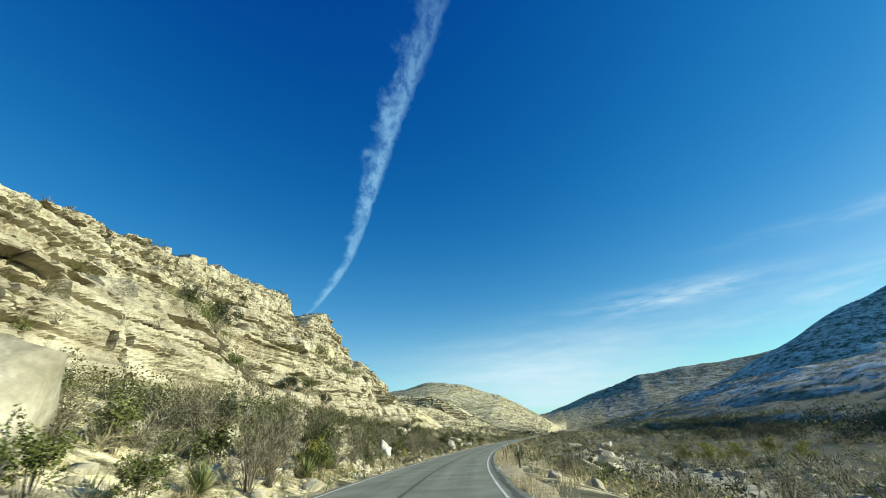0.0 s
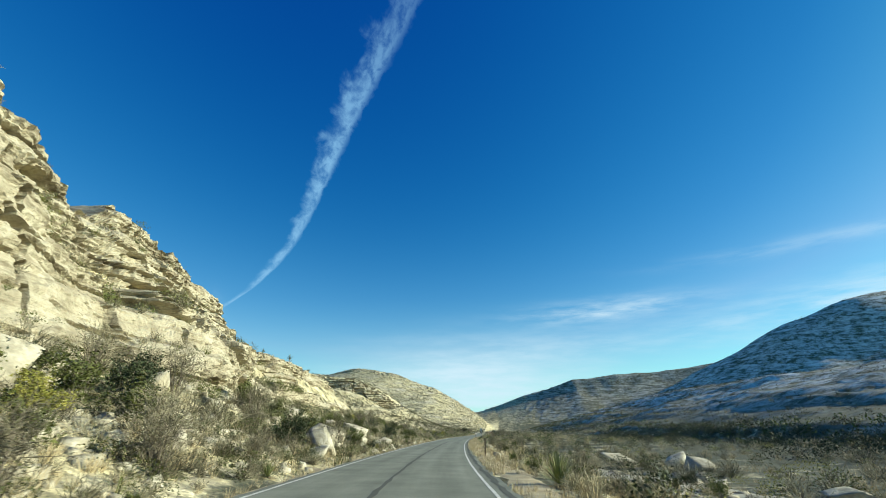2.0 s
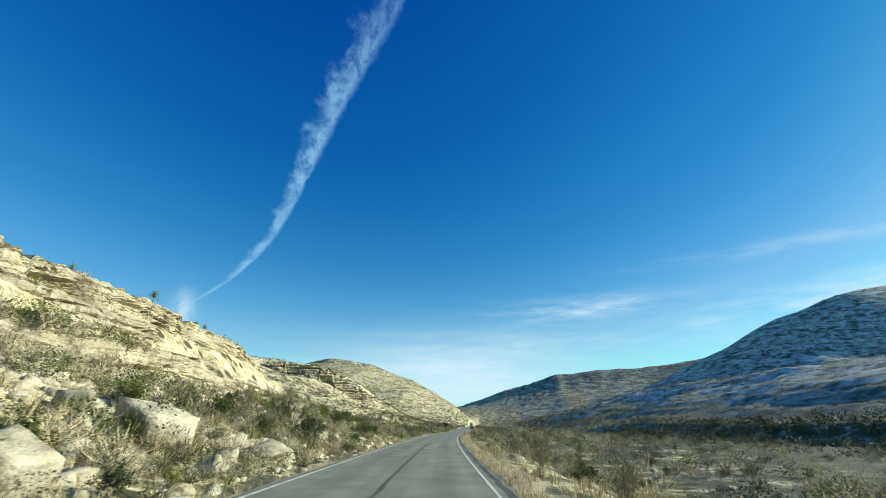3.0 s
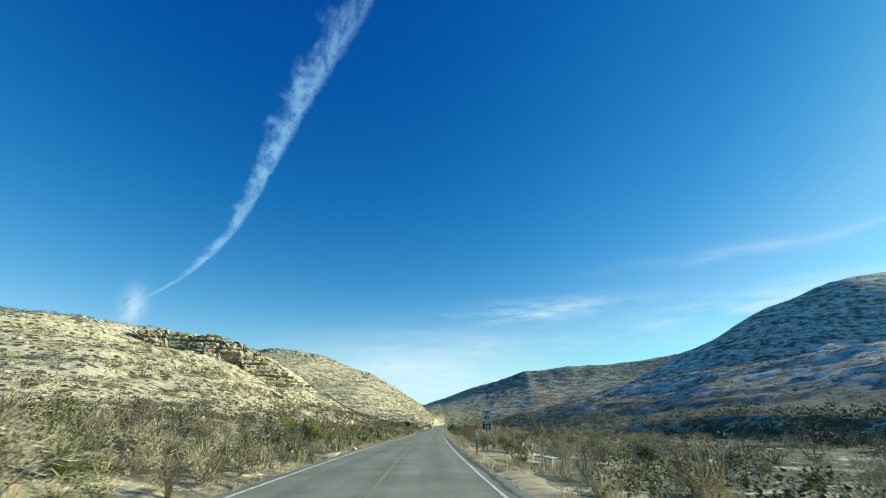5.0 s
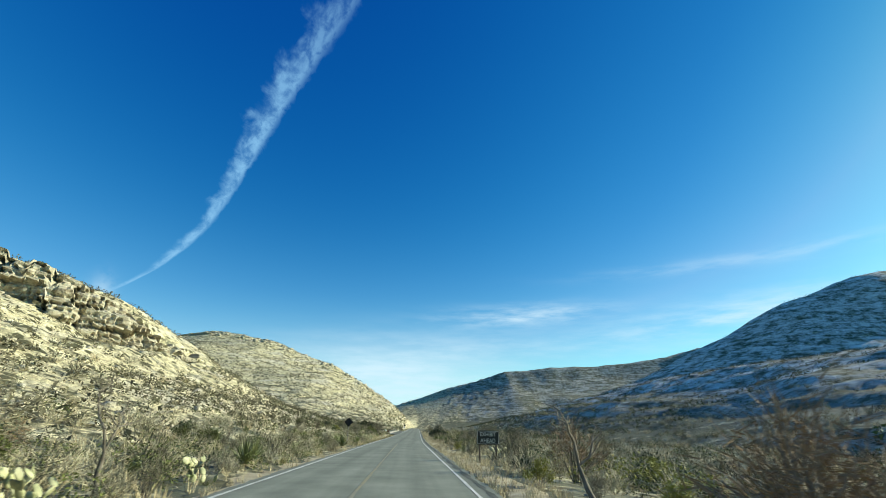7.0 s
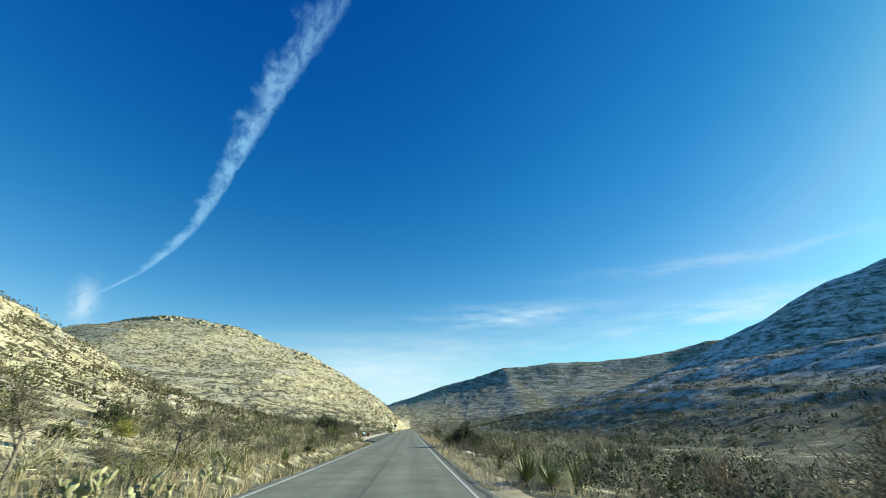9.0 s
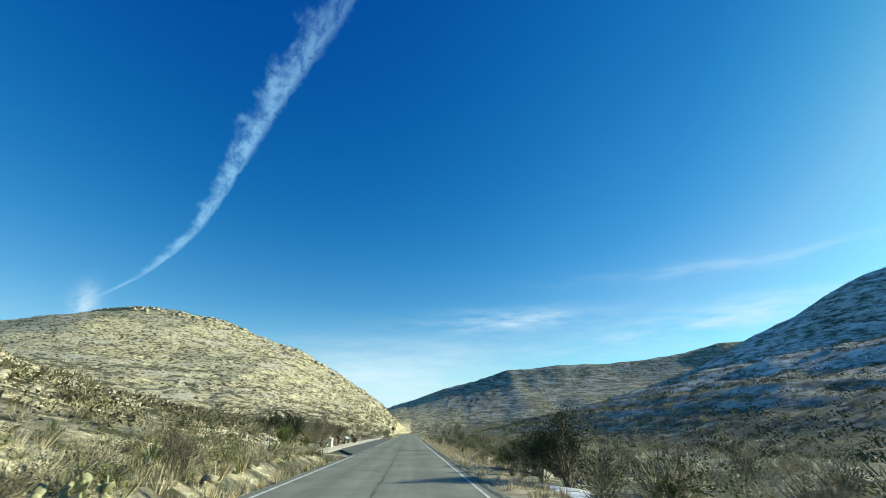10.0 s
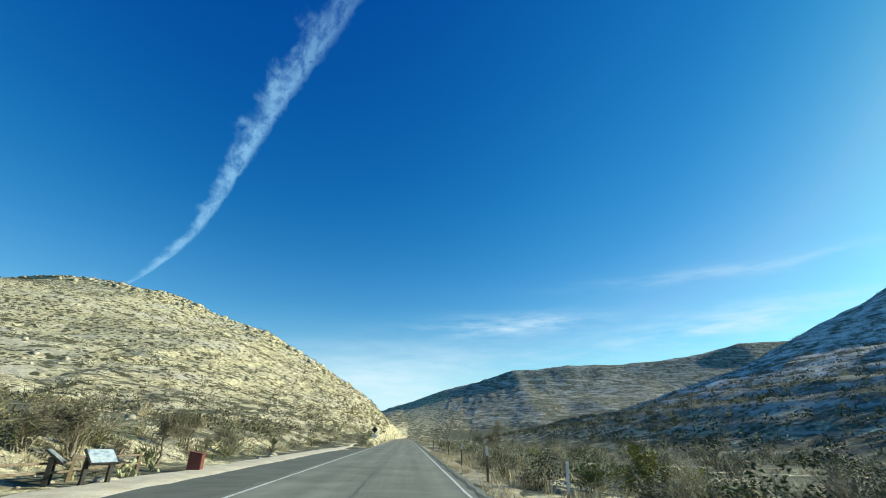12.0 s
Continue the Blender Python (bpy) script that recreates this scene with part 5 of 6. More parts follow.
scatter("roadside_brush", brooms, beside(ds, ys), ys, size, [DRY_TWIG, PALE_TWIG, OLIVE, DEEP], "dense grey-brown leafless brush along the road", "brush")

# thicket on the slope below the cliff
n = 1900
ys, ds = rng.uniform(-8, 172, n), -(5.0 + 14.5 * rng.uniform(size=n))
keep = smooth_noise(ds / 4, ys / 5, 0, 85) > 0.38
ys, ds = ys[keep], ds[keep]
size = rng.uniform(0.5, 1.15, len(ys)) * np.clip(0.5 + 0.10 * (np.abs(ds) - 4.5), 0.5, 1.1)
scatter("slope_brush", brooms[:7] + brooms[5:7], beside(ds, ys), ys, size, [DRY_TWIG, PALE_TWIG, OLIVE, DEEP], "grey and olive brush on the slope below the cliff", "brush")

# taller brush right under the wall
n = 230
ys, ds = rng.uniform(4, 78, n), -(10.5 + 10 * rng.uniform(size=n))
scatter("slope_brush", brooms[:3] + brooms[5:], beside(ds, ys), ys, rng.uniform(0.9, 1.5, n), [DRY_TWIG, PALE_TWIG, OLIVE, DEEP], "tall grey and dark green brush under the cliff", "brush")

# bleached grass and low green growth between the stones below the cliff and behind the verges
n = 3600
ys = np.where(rng.uniform(size=n) < 0.6, rng.uniform(-4, 165, n), rng.uniform(165, 366, n))
ds = -(4.6 + 7.5 * rng.uniform(size=n) ** 1.2)
keep = smooth_noise(ds / 2.5, ys / 3, 0, 87) > 0.34
ys, ds = ys[keep], ds[keep]
both = [(v, t, m) for k, (v, t, m0) in enumerate(tufts) for m in ((0, 1) if k < 2 else (0,))]
scatter("slope_grass", both, beside(ds, ys), ys, rng.uniform(0.8, 1.9, len(ys)), [STRAW, OLIVE], "bleached and olive grass tufts between the stones", "grass")

# middle distance scrub: fine near the road, coarser beyond
mid = [(*broom_shape(320 + k, 62, (1.2, 1.0, 1.4, 0.9)[k], (0.85, 0.95, 0.9, 0.8)[k], 0.5, 0.024), (0, 2, 0, 3)[k]) for k in range(4)]
mid += [(*clump_shape(326 + k, 90, 0.8, 0.85, 0.058, 1.2), 1) for k in range(2)]
fine_mid = [(*broom_shape(330 + k, 150, (1.2, 1.0, 1.4, 0.9)[k], (0.85, 0.95, 0.9, 0.8)[k], 0.42, 0.012), (2, 2, 0, 3)[k]) for k in range(4)]
fine_mid += [(*clump_shape(336 + k, 190, 0.8, 0.85, 0.042, 1.2), 1) for k in range(2)]
n = 4300
ys = rng.uniform(-5, 620, n)
side = rng.uniform(size=n) < 0.66
ds = np.where(side, 7.5 + 105 * rng.uniform(size=n) ** 1.2, -(7.0 + 40 * rng.uniform(size=n) ** 1.1))
keep = ~((ds > 14.5) & (ds < 20.5) & (ys < 112)) & ~((ds < -17) & (ys < 168)) & (smooth_noise(ds / 9, ys / 9, 0, 81) > 0.24) & ~((ds < 0) & (ds > -11) & (ys > 366) & (ys < 470))
ys, ds = ys[keep], ds[keep]
near = np.abs(ds) < 20
scatter("valley_scrub", fine_mid, beside(ds, ys)[near], ys[near], rng.uniform(0.6, 1.45, near.sum()), [DRY_TWIG, OLIVE, PALE_TWIG, STRAW], "mixed grey and olive scrub beside the road", "scrub")
ys, ds = ys[~near], ds[~near]
scatter("valley_scrub", mid, beside(ds, ys), ys, rng.uniform(0.6, 1.55, len(ys)), [DRY_TWIG, OLIVE, PALE_TWIG, STRAW], "mixed grey and olive scrub over the valley floor", "scrub")

# bushes on the hillsides and far slopes
SAGE = material("grey_olive_scrub", [(0.07, 0.066, 0.032), (0.105, 0.096, 0.05), (0.15, 0.135, 0.075)], 0.4, 0.85, 0)
far_clumps = [(*clump_shape(340 + k, 12, 0.85, 0.8, 0.20, 1.1), k % 2) for k in range(6)]
n = 34000
xs, ys = np.empty(n), np.empty(n)
third = int(n * 0.38)
ys[:third], xs[:third] = rng.uniform(190, 480, third), rng.uniform(-175, -45, third)
ys[third:2 * third], xs[third:2 * third] = rng.uniform(430, 640, third), rng.uniform(-330, -40, third)
ys[2 * third:], xs[2 * third:] = rng.uniform(100, 680, n - 2 * third), rng.uniform(30, 420, n - 2 * third)
rows_up = height(xs, ys, False) / 2.4
keep = (smooth_noise(xs / 22, ys / 22, rows_up, 91) + 0.4 * smooth_noise(xs / 5, ys / 5, 0, 92) > 0.60) & (np.abs(across(xs, ys)) > 12)
xs, ys = xs[keep], ys[keep]
scatter("hillside_scrub", far_clumps, xs, ys, rng.uniform(0.45, 1.1, len(xs)), [SAGE, DRY_TWIG], "low dark scrub dotted over the hillsides", "scrub")

n = 1300
ys, ds = rng.uniform(300, 560, n), 9 + 85 * rng.uniform(size=n) ** 1.2
keep = smooth_noise(ds / 11, ys / 14, 0, 93) > 0.36
ys, ds = ys[keep], ds[keep]
scatter("valley_brush", [(v, t, (2, 3, 2, 0)[k % 4]) for k, (v, t, m) in enumerate(fine_mid[:4])] + fine_mid[4:], beside(ds, ys), ys, rng.uniform(0.9, 1.9, len(ys)), [DRY_TWIG, OLIVE, PALE_TWIG, STRAW], "bleached dry brush along the valley floor", "brush")
n = 1400
ys, ds = rng.uniform(0, 300, n), 8 + 62 * rng.uniform(size=n) ** 1.35
keep = (smooth_noise(ds / 8, ys / 10, 0, 96) > 0.40) & ~((ds > 14) & (ds < 21) & (ys < 112) & (rng.uniform(size=n) < 0.7))
ys, ds = ys[keep], ds[keep]
scatter("valley_brush", [(v, t, (0, 2, 3, 3)[k % 4]) for k, (v, t, m) in enumerate(fine_mid[:4])] + fine_mid[4:5] + [(fine_mid[4][0], fine_mid[4][1], 4), (fine_mid[5][0], fine_mid[5][1], 5)], beside(ds, ys), ys, rng.uniform(0.8, 1.7, len(ys)), [DRY_TWIG, OLIVE, PALE_TWIG, STRAW, LIME, DEEP], "green and straw-coloured brush along the wash", "brush")
ys, ds = rng.uniform(28, 230, 700), 42 + 32 * rng.uniform(size=700)
keep = smooth_noise(ds / 7, ys / 9, 0, 99) > 0.45
ys, ds = ys[keep], ds[keep]
thick = [(*clump_shape(350 + k, 210, (1.0, 0.8, 1.15, 0.9)[k], 0.8, 0.05, 1.3), (0, 0, 1, 0)[k]) for k in range(4)]
scatter("foot_bushes", thick, beside(ds, ys), ys, rng.uniform(1.0, 2.9, len(ys)), [DEEP, SAGE], "dark evergreen bushes along the foot of the shaded slope", "bushes")
n = 1500
ys = rng.uniform(40, 300, n)
xs = beside(np.interp(ys, [0, 150, 220, 336, 430], [74, 72, 64, 52, 45]) + 3 + rng.normal(size=n) * 5, ys)
scatter("bank_scrub", far_clumps, xs, ys, rng.uniform(0.8, 1.7, n), [SAGE, OLIVE], "dark scrub along the foot of the shaded slope", "scrub")
n = 5000
xs, ys = 12 + 200 * rng.uniform(size=n) ** 1.3, rng.uniform(370, 660, n)
scatter("slope_scrub", far_clumps, xs, ys, rng.uniform(0.6, 1.5, n), [SAGE, OLIVE], "dark green scrub dotted over the shaded slope", "scrub")

# loose stones
pebbles = []
for k in range(6):
    v, t = boulder_shape(360 + k, (0.7, 0.5, 0.8)[k % 3], 1)
    pebbles.append((v, t, 0))
n = 6800
ys = np.where(rng.uniform(size=n) < 0.5, rng.uniform(-5, 160, n), rng.uniform(-10, 470, n))
ds = np.where(rng.uniform(size=n) < 0.62, -(4.6 + 16 * rng.uniform(size=n) ** 1.2), 5.4 + 24 * rng.uniform(size=n))
keep = (smooth_noise(ds / 4, ys / 4, 0, 95) > np.where((ds < 0) & (ys < 168), 0.30, 0.52)) & ~((ds < 0) & (ds > -9) & (ys > 368))
wash = (ds > 13) & (ds < 23) & (ys < 120)
keep |= wash
ys, ds = ys[keep], ds[keep]
scatter("loose_stones", pebbles, beside(ds, ys), ys, 0.06 + np.where(wash[keep], 0.6, np.where((ds < 0) & (ys < 165), np.where(ds > -7, 0.28, 0.55), 0.34)) * rng.uniform(size=len(ys)) ** 3.5, [BOULDER], "loose pale limestone rubble on the slopes", "rubble", 0.1)
n = 4800
half = n // 2
ys = np.concatenate([rng.uniform(215, 470, half), rng.uniform(455, 630, n - half)])
xs = np.concatenate([rng.uniform(-160, -48, half), rng.uniform(-300, -45, n - half)])
scatter("hillside_stones", pebbles, xs, ys, 0.14 + 0.55 * rng.uniform(size=n) ** 4, [BOULDER], "pale limestone blocks strewn over the hillsides", "rubble", 0.1)

# growth on the ledges of the cliff
cv = _v.reshape(-1, CLIFF_COLS, 3)
_rows_in = np.where((cv[:, 0, 1] > 2) & (cv[:, 0, 1] < 165))[0]
m = 2600
pick_y, pick_u = rng.choice(_rows_in, m), rng.integers(8, CLIFF_COLS - 6, m)
spots, ahead = cv[pick_y, pick_u], cv[pick_y, pick_u + 2]
rise, run = ahead[:, 2] - spots[:, 2], spots[:, 0] - ahead[:, 0]
shelf = ((run > 0.55 * np.abs(rise) + 0.12) & (pick_u < CLIFF_COLS - 22) & (rng.uniform(size=m) < 0.75)) | ((pick_u > CLIFF_COLS - 21) & (rng.uniform(size=m) < 0.35))
spots = spots[shelf]
scatter("ledge_scrub", mid, spots[:, 0], spots[:, 1], rng.uniform(0.3, 0.95, len(spots)), [DRY_TWIG, OLIVE, PALE_TWIG, OLIVE], "scrub rooted on the ledges of the cliff", "scrub", 0.12, spots[:, 2])

# broken rocks along the brow of the far left hill
n = 480
xs = rng.uniform(-240, -50, n)
ys = 622 + rng.normal(size=n) * 5 - 6 * (rng.uniform(size=n) < 0.3)
scatter("brow_rocks", pebbles, xs, ys, 0.4 + 1.5 * rng.uniform(size=n) ** 3.0, [ROCK], "broken pale rocks along the brow of a hill", "rocks", 0.15)

# scrub on the long ledge between the two walls
pick_y, pick_u = rng.choice(np.where((cv[:, 0, 1] > 8) & (cv[:, 0, 1] < 130))[0], 520), rng.integers(int(0.36 * 119 / 0.82), int(0.47 * 119 / 0.82), 520)
spots = cv[pick_y, pick_u]
spots = spots[smooth_noise(spots[:, 1] / 6, 0, 0, 97) > 0.36]
scatter("ledge_brush", mid[:1] + mid[2:3] + mid[4:] + mid[4:], spots[:, 0], spots[:, 1], rng.uniform(0.6, 1.35, len(spots)), [DRY_TWIG, OLIVE, PALE_TWIG, OLIVE], "dark brush along the ledge of the cliff", "brush", 0.15, spots[:, 2])

# single bushes rooted in the cliff
for plant, x, y, z, size in ((LEAFY[3], -27.7, 29.6, 10.0, 2.0), (LEAFY[3], -28.6, 27.4, 10.6, 1.6), (LEAFY[0], -24.9, 29.5, 6.9, 1.2), (DRY[1], -27.0, 33.4, 6.6, 1.7), (LEAFY[3], -28.2, 41.4, 6.2, 1.5), (LEAFY[0], -28.0, 44.6, 6.2, 1.6), (LEAFY[1], -34.7, 41.2, 16.4, 1.1), (LEAFY[3], -26.6, 48.5, 5.2, 1.4), (DRY[0], -25.6, 27.5, 7.0, 1.3)):
    spot = cv.reshape(-1, 3)[np.argmin(((cv.reshape(-1, 3) - (x, y, z)) ** 2).sum(1))]
    ob = copy_thing(plant, Matrix.Translation(Vector(spot.tolist()) - Vector((0, 0, 0.15))) @ Euler((0, 0, 3.1 * y)).to_matrix().to_4x4())
    ob.scale = (size, size, size)
for proto in DRY + LEAFY + SPIKY + PEAR + STONE:
    drop_proto(proto)

for y, size in ((136.0, 0.95), (126.5, 0.7), (147.0, 0.75), (118.0, 0.6), (57.0, 0.6)):
    k = int(np.argmin(np.abs(cv[:, 0, 1] - y)))
    x0, y0, z0 = cv[k, CLIFF_COLS - 19]
    g, dr, c = yucca_shapes(int(y), size, 90, 0.9 * size)
    plant = thing("yucca", [("foliage", g.mesh("foliage", YUCCA)), ("dead_foliage", dr.mesh("dead_foliage", STRAW)), ("stem", c.mesh("stem", DRY_STEM))], "tall yucca on a short trunk on the rim of the cliff", "yucca", "yuccas of the valley")
    plant.matrix_basis = Matrix.Translation((x0, y0, z0 - 0.08))

# scree on the slope below the cliff
n = 6500
ys = rng.uniform(-4, 165, n)
ds = -(4.7 + 13 * rng.uniform(size=n) ** 0.9)
keep = smooth_noise(ds / 3, ys / 4, 0, 98) > 0.34
ys, ds = ys[keep], ds[keep]
scatter("scree", pebbles, beside(ds, ys), ys, 0.06 + np.where(ds < -6.5, 0.50, 0.30) * rng.uniform(size=len(ys)) ** 2.6, [BOULDER], "pale broken scree below the cliff", "scree", 0.1)
n = 850
ys, ds = rng.uniform(40, 135, n), -(4.9 + 6.5 * rng.uniform(size=n))
scatter("verge_brush", brooms[:7], beside(ds, ys), ys, rng.uniform(0.35, 0.85, n), [DRY_TWIG, PALE_TWIG, OLIVE, DEEP], "low dry brush beside the road below the cliff", "brush")

# dry growth on the bank before the lay-by
n = 900
ys, ds = rng.uniform(296, 374, n), -(3.75 + 6 * rng.uniform(size=n) ** 1.2)
scatter("bank_grass", both, beside(ds, ys), ys, rng.uniform(0.7, 1.6, n), [STRAW, OLIVE], "bleached grass on the road bank", "grass")
n = 850
ys, ds = rng.uniform(166, 374, n), -(4.9 + 8 * rng.uniform(size=n))
scatter("bank_brush", brooms[:7], beside(ds, ys), ys, rng.uniform(0.4, 0.9, n), [DRY_TWIG, PALE_TWIG, OLIVE, DEEP], "low dry brush on the road bank", "brush")

n = 1250
ys, ds = rng.uniform(190, 400, n), -(13 + 32 * rng.uniform(size=n))
scatter("slope_scrub", far_clumps, beside(ds, ys), ys, rng.uniform(0.45, 1.05, n), [SAGE, DRY_TWIG], "low dark scrub at the foot of the hillside", "scrub")
n = 420
ys, ds = rng.uniform(468, 625, n), -(4.6 + 12 * rng.uniform(size=n) ** 1.2)
scatter("bank_brush", mid, beside(ds, ys), ys, rng.uniform(0.5, 1.3, n), [DRY_TWIG, OLIVE, PALE_TWIG, OLIVE], "scrub at the foot of the hill beside the road", "brush")

# ---- roadside signs and posts ----
STEEL = material("galvanised_steel", [(0.22, 0.22, 0.21), (0.32, 0.32, 0.31)], 4.0, 0.5, 0.1, 30.0, 0.003, metal=0.7)
SIGN_WHITE = material("sign_white", [(0.66, 0.66, 0.63), (0.76, 0.76, 0.73)], 3.0, 0.45, 0.05, 20.0, 0.002)
SIGN_BLACK = material("sign_black", [(0.010, 0.010, 0.012), (0.016, 0.016, 0.018)], 3.0, 0.8, 0.05, 20.0, 0.002, spec=0.1)
SIGN_BROWN = material("sign_brown", [(0.035, 0.028, 0.018), (0.055, 0.045, 0.028)], 3.0, 0.6, 0.1, 20.0, 0.003)
OLD_WOOD = material("weathered_wood", [(0.10, 0.075, 0.05), (0.17, 0.13, 0.09), (0.24, 0.19, 0.14)], 3.0, 0.9, 0.5, 25.0, 0.01)
CREAM = material("cream_plaster", [(0.60, 0.55, 0.42), (0.72, 0.67, 0.54)], 2.5, 0.9, 0.3, 22.0, 0.01)
RED_BROWN = material("red_brown_paint", [(0.13, 0.045, 0.035), (0.19, 0.065, 0.05)], 3.0, 0.7, 0.2, 20.0, 0.005)
FRAME_AND_SHADED_BACK = material("frame_and_shaded_back", [(0.018, 0.016, 0.014), (0.032, 0.028, 0.025)], 3.0, 0.55, 0.1, 25.0, 0.003)
# blue-white of the mirrored sky is put into the sheet's own colours
SKY_TINTED_FACE = material("sky_tinted_print", [(0.16, 0.24, 0.30), (0.38, 0.46, 0.50), (0.52, 0.55, 0.53)], 4.0, 0.15, 0, spec=0.6)


def block(sx, sy, sz, at=(0, 0, 0), bevel=0.01, turn=None, taper=1.0):
    """A bevelled block that stands on the given point."""
    bm = bmesh.new()
    bmesh.ops.create_cube(bm, size=1.0)
    for v in bm.verts:
        k = taper if v.co.z > 0 else 1.0
        v.co = Vector((v.co.x * sx * k, v.co.y * sy * k, (v.co.z + 0.5) * sz))
    if bevel:
        bmesh.ops.bevel(bm, geom=bm.edges[:], offset=bevel, segments=2, affect="EDGES", profile=0.6)
    bm.transform(Matrix.Translation(at) @ (turn.to_matrix().to_4x4() if turn else Matrix()))
    return bm


def plate(wide, high, thick, at, corner=0.04):
    """An upright sheet with rounded corners that faces -y."""
    bm = bmesh.new()
    pts = []
    for cx, cz, a0 in ((1, 1, 0), (-1, 1, 90), (-1, -1, 180), (1, -1, 270)):
        for k in range(4):
            a = radians(a0 + 30 * k)
            pts.append((cx * (wide / 2 - corner) + corner * math.cos(a), 0, cz * (high / 2 - corner) + corner * math.sin(a)))
    f = bm.faces.new([bm.verts.new(p) for p in pts])
    ext = bmesh.ops.extrude_face_region(bm, geom=[f])
    for v in ext["geom"]:
        if isinstance(v, bmesh.types.BMVert):
            v.co.y += thick
    bmesh.ops.recalc_face_normals(bm, faces=bm.faces[:])
    bm.transform(Matrix.Translation(at))
    return bm


def border(wide, high, rim, at, thick=0.004):
    """A thin raised frame on a sheet that faces -y."""
    bm = bmesh.new()
    for cx, cz, sx, sz in ((0, high / 2 - rim / 2, wide, rim), (0, -high / 2 + rim / 2, wide, rim), (-wide / 2 + rim / 2, 0, rim, high - 2 * rim), (wide / 2 - rim / 2, 0, rim, high - 2 * rim)):
        m = Matrix.Translation((cx, 0, cz)) @ Matrix.Diagonal((sx, thick, sz, 1))
        bmesh.ops.create_cube(bm, size=1.0, matrix=m)
    bm.transform(Matrix.Translation(at))
    return bm


def lettering(text, size, at, mat, parent, wide=1.0, bold=0.0):
    cu = bpy.data.curves.new("lettering", "FONT")
    cu.body, cu.size, cu.align_x, cu.align_y, cu.extrude, cu.offset = text, size, "CENTER", "CENTER", 0.002, bold
    cu.materials.append(mat)
    ob = new("lettering", cu)
    ob.matrix_basis = pose(*at, 90, 0, 0) @ Matrix.Diagonal((wide, 1, 1, 1))
    ob.parent = parent
    return ob


def stand(name, d, y, label, category, group="", turn=0.0, sink=0.0):
    x = float(beside(d, y))
    root = tagged(new(name), label, category, group)
    root.matrix_basis = pose(x, y, on_ground(x, y) - sink, 0, 0, turn)
    return root


def channel_post(high, parent, at=(0, 0.03)):
    bm = block(0.05, 0.012, high + 0.3, (at[0], at[1], -0.3), 0.002)
    for s in (-1, 1):
        other = block(0.012, 0.035, high + 0.3, (at[0] + s * 0.025, at[1] + 0.015, -0.3), 0.002)
        me = bpy.data.meshes.new("tmp")
        other.to_mesh(me)
        other.free()
        bm.from_mesh(me)
        bpy.data.meshes.remove(me)
    return part("post", bm, STEEL, parent)


def speed_sign():
    s = stand("speed_limit_sign", 5.8, 205.7, "white speed limit sign above a black plate on a post", "road sign")
    low = 1.30 + float(road_z(205.7)) - s.matrix_basis.translation.z
    channel_post(low + 1.36, s)
    up = part("limit_plate", plate(0.61, 0.76, 0.004, (0, 0, low + 0.60 + 0.38)), SIGN_WHITE, s, "white plate with black lettering")
    part("border", border(0.57, 0.72, 0.016, (0, -0.003, low + 0.98)), SIGN_BLACK, up)
    lettering("SPEED", 0.145, (0, -0.006, low + 1.255), SIGN_BLACK, up, 1.0, 0.004)
    lettering("LIMIT", 0.145, (0, -0.006, low + 1.105), SIGN_BLACK, up, 1.0, 0.004)
    lettering("40", 0.40, (0, -0.006, low + 0.845), SIGN_BLACK, up, 1.0, 0.008)
    dn = part("night_plate", plate(0.61, 0.58, 0.004, (0, 0, low + 0.29)), SIGN_BLACK, s, "black plate with white lettering")
    part("border", border(0.57, 0.54, 0.012, (0, -0.003, low + 0.29)), SIGN_WHITE, dn)
    part("bar", block(0.40, 0.004, 0.085, (0, -0.004, low + 0.435), 0), SIGN_WHITE, dn)
    lettering("30", 0.38, (0, -0.006, low + 0.21), SIGN_WHITE, dn, 1.0, 0.008)


def exhibit_sign():
    s = stand("exhibit_sign", 5.85, 269.3, "dark brown wooden notice board with pale lettering on two posts", "notice board")
    low = float(road_z(269.3)) - 4.05 + 4.05 + 0.85 - s.matrix_basis.translation.z
    for k in (-0.48, 0.48):
        part("post", block(0.09, 0.09, low + 0.85, (k, 0.07, -0.2), 0.008), OLD_WOOD, s)
    b = part("board", block(1.28, 0.05, 0.74, (0, 0, low), 0.012), SIGN_BROWN, s)
    part("border", border(1.22, 0.68, 0.018, (0, -0.027, low + 0.37)), CREAM, b)
    lettering("EXHIBIT", 0.30, (0, -0.029, low + 0.53), CREAM, b, 0.88, 0.003)
    lettering("AHEAD", 0.30, (0, -0.029, low + 0.20), CREAM, b, 0.88, 0.003)


def back_of_sign(d, y, high, extra):
    s = stand("warning_sign", d, y, "back of a diamond warning sign on a post" + (" with white plate" if extra else ""), "road sign")
    base = float(road_z(y)) - s.matrix_basis.translation.z
    channel_post(base + high + 0.3, s, (0, 0.02))
    bm = plate(0.76, 0.76, 0.004, (0, 0, 0), 0.05)
    bm.transform(Matrix.Translation((0, 0.0, base + high)) @ Matrix.Rotation(radians(45), 4, "Y"))
    # bare aluminium given near-black: the shade on its back is in the colour
    part("diamond_plate", bm, FRAME_AND_SHADED_BACK, s)
    if extra:
        part("lower_plate", plate(0.76, 0.5, 0.004, (0, -0.01, base + high - 1.0), 0.03), SIGN_WHITE, s, "white plate")


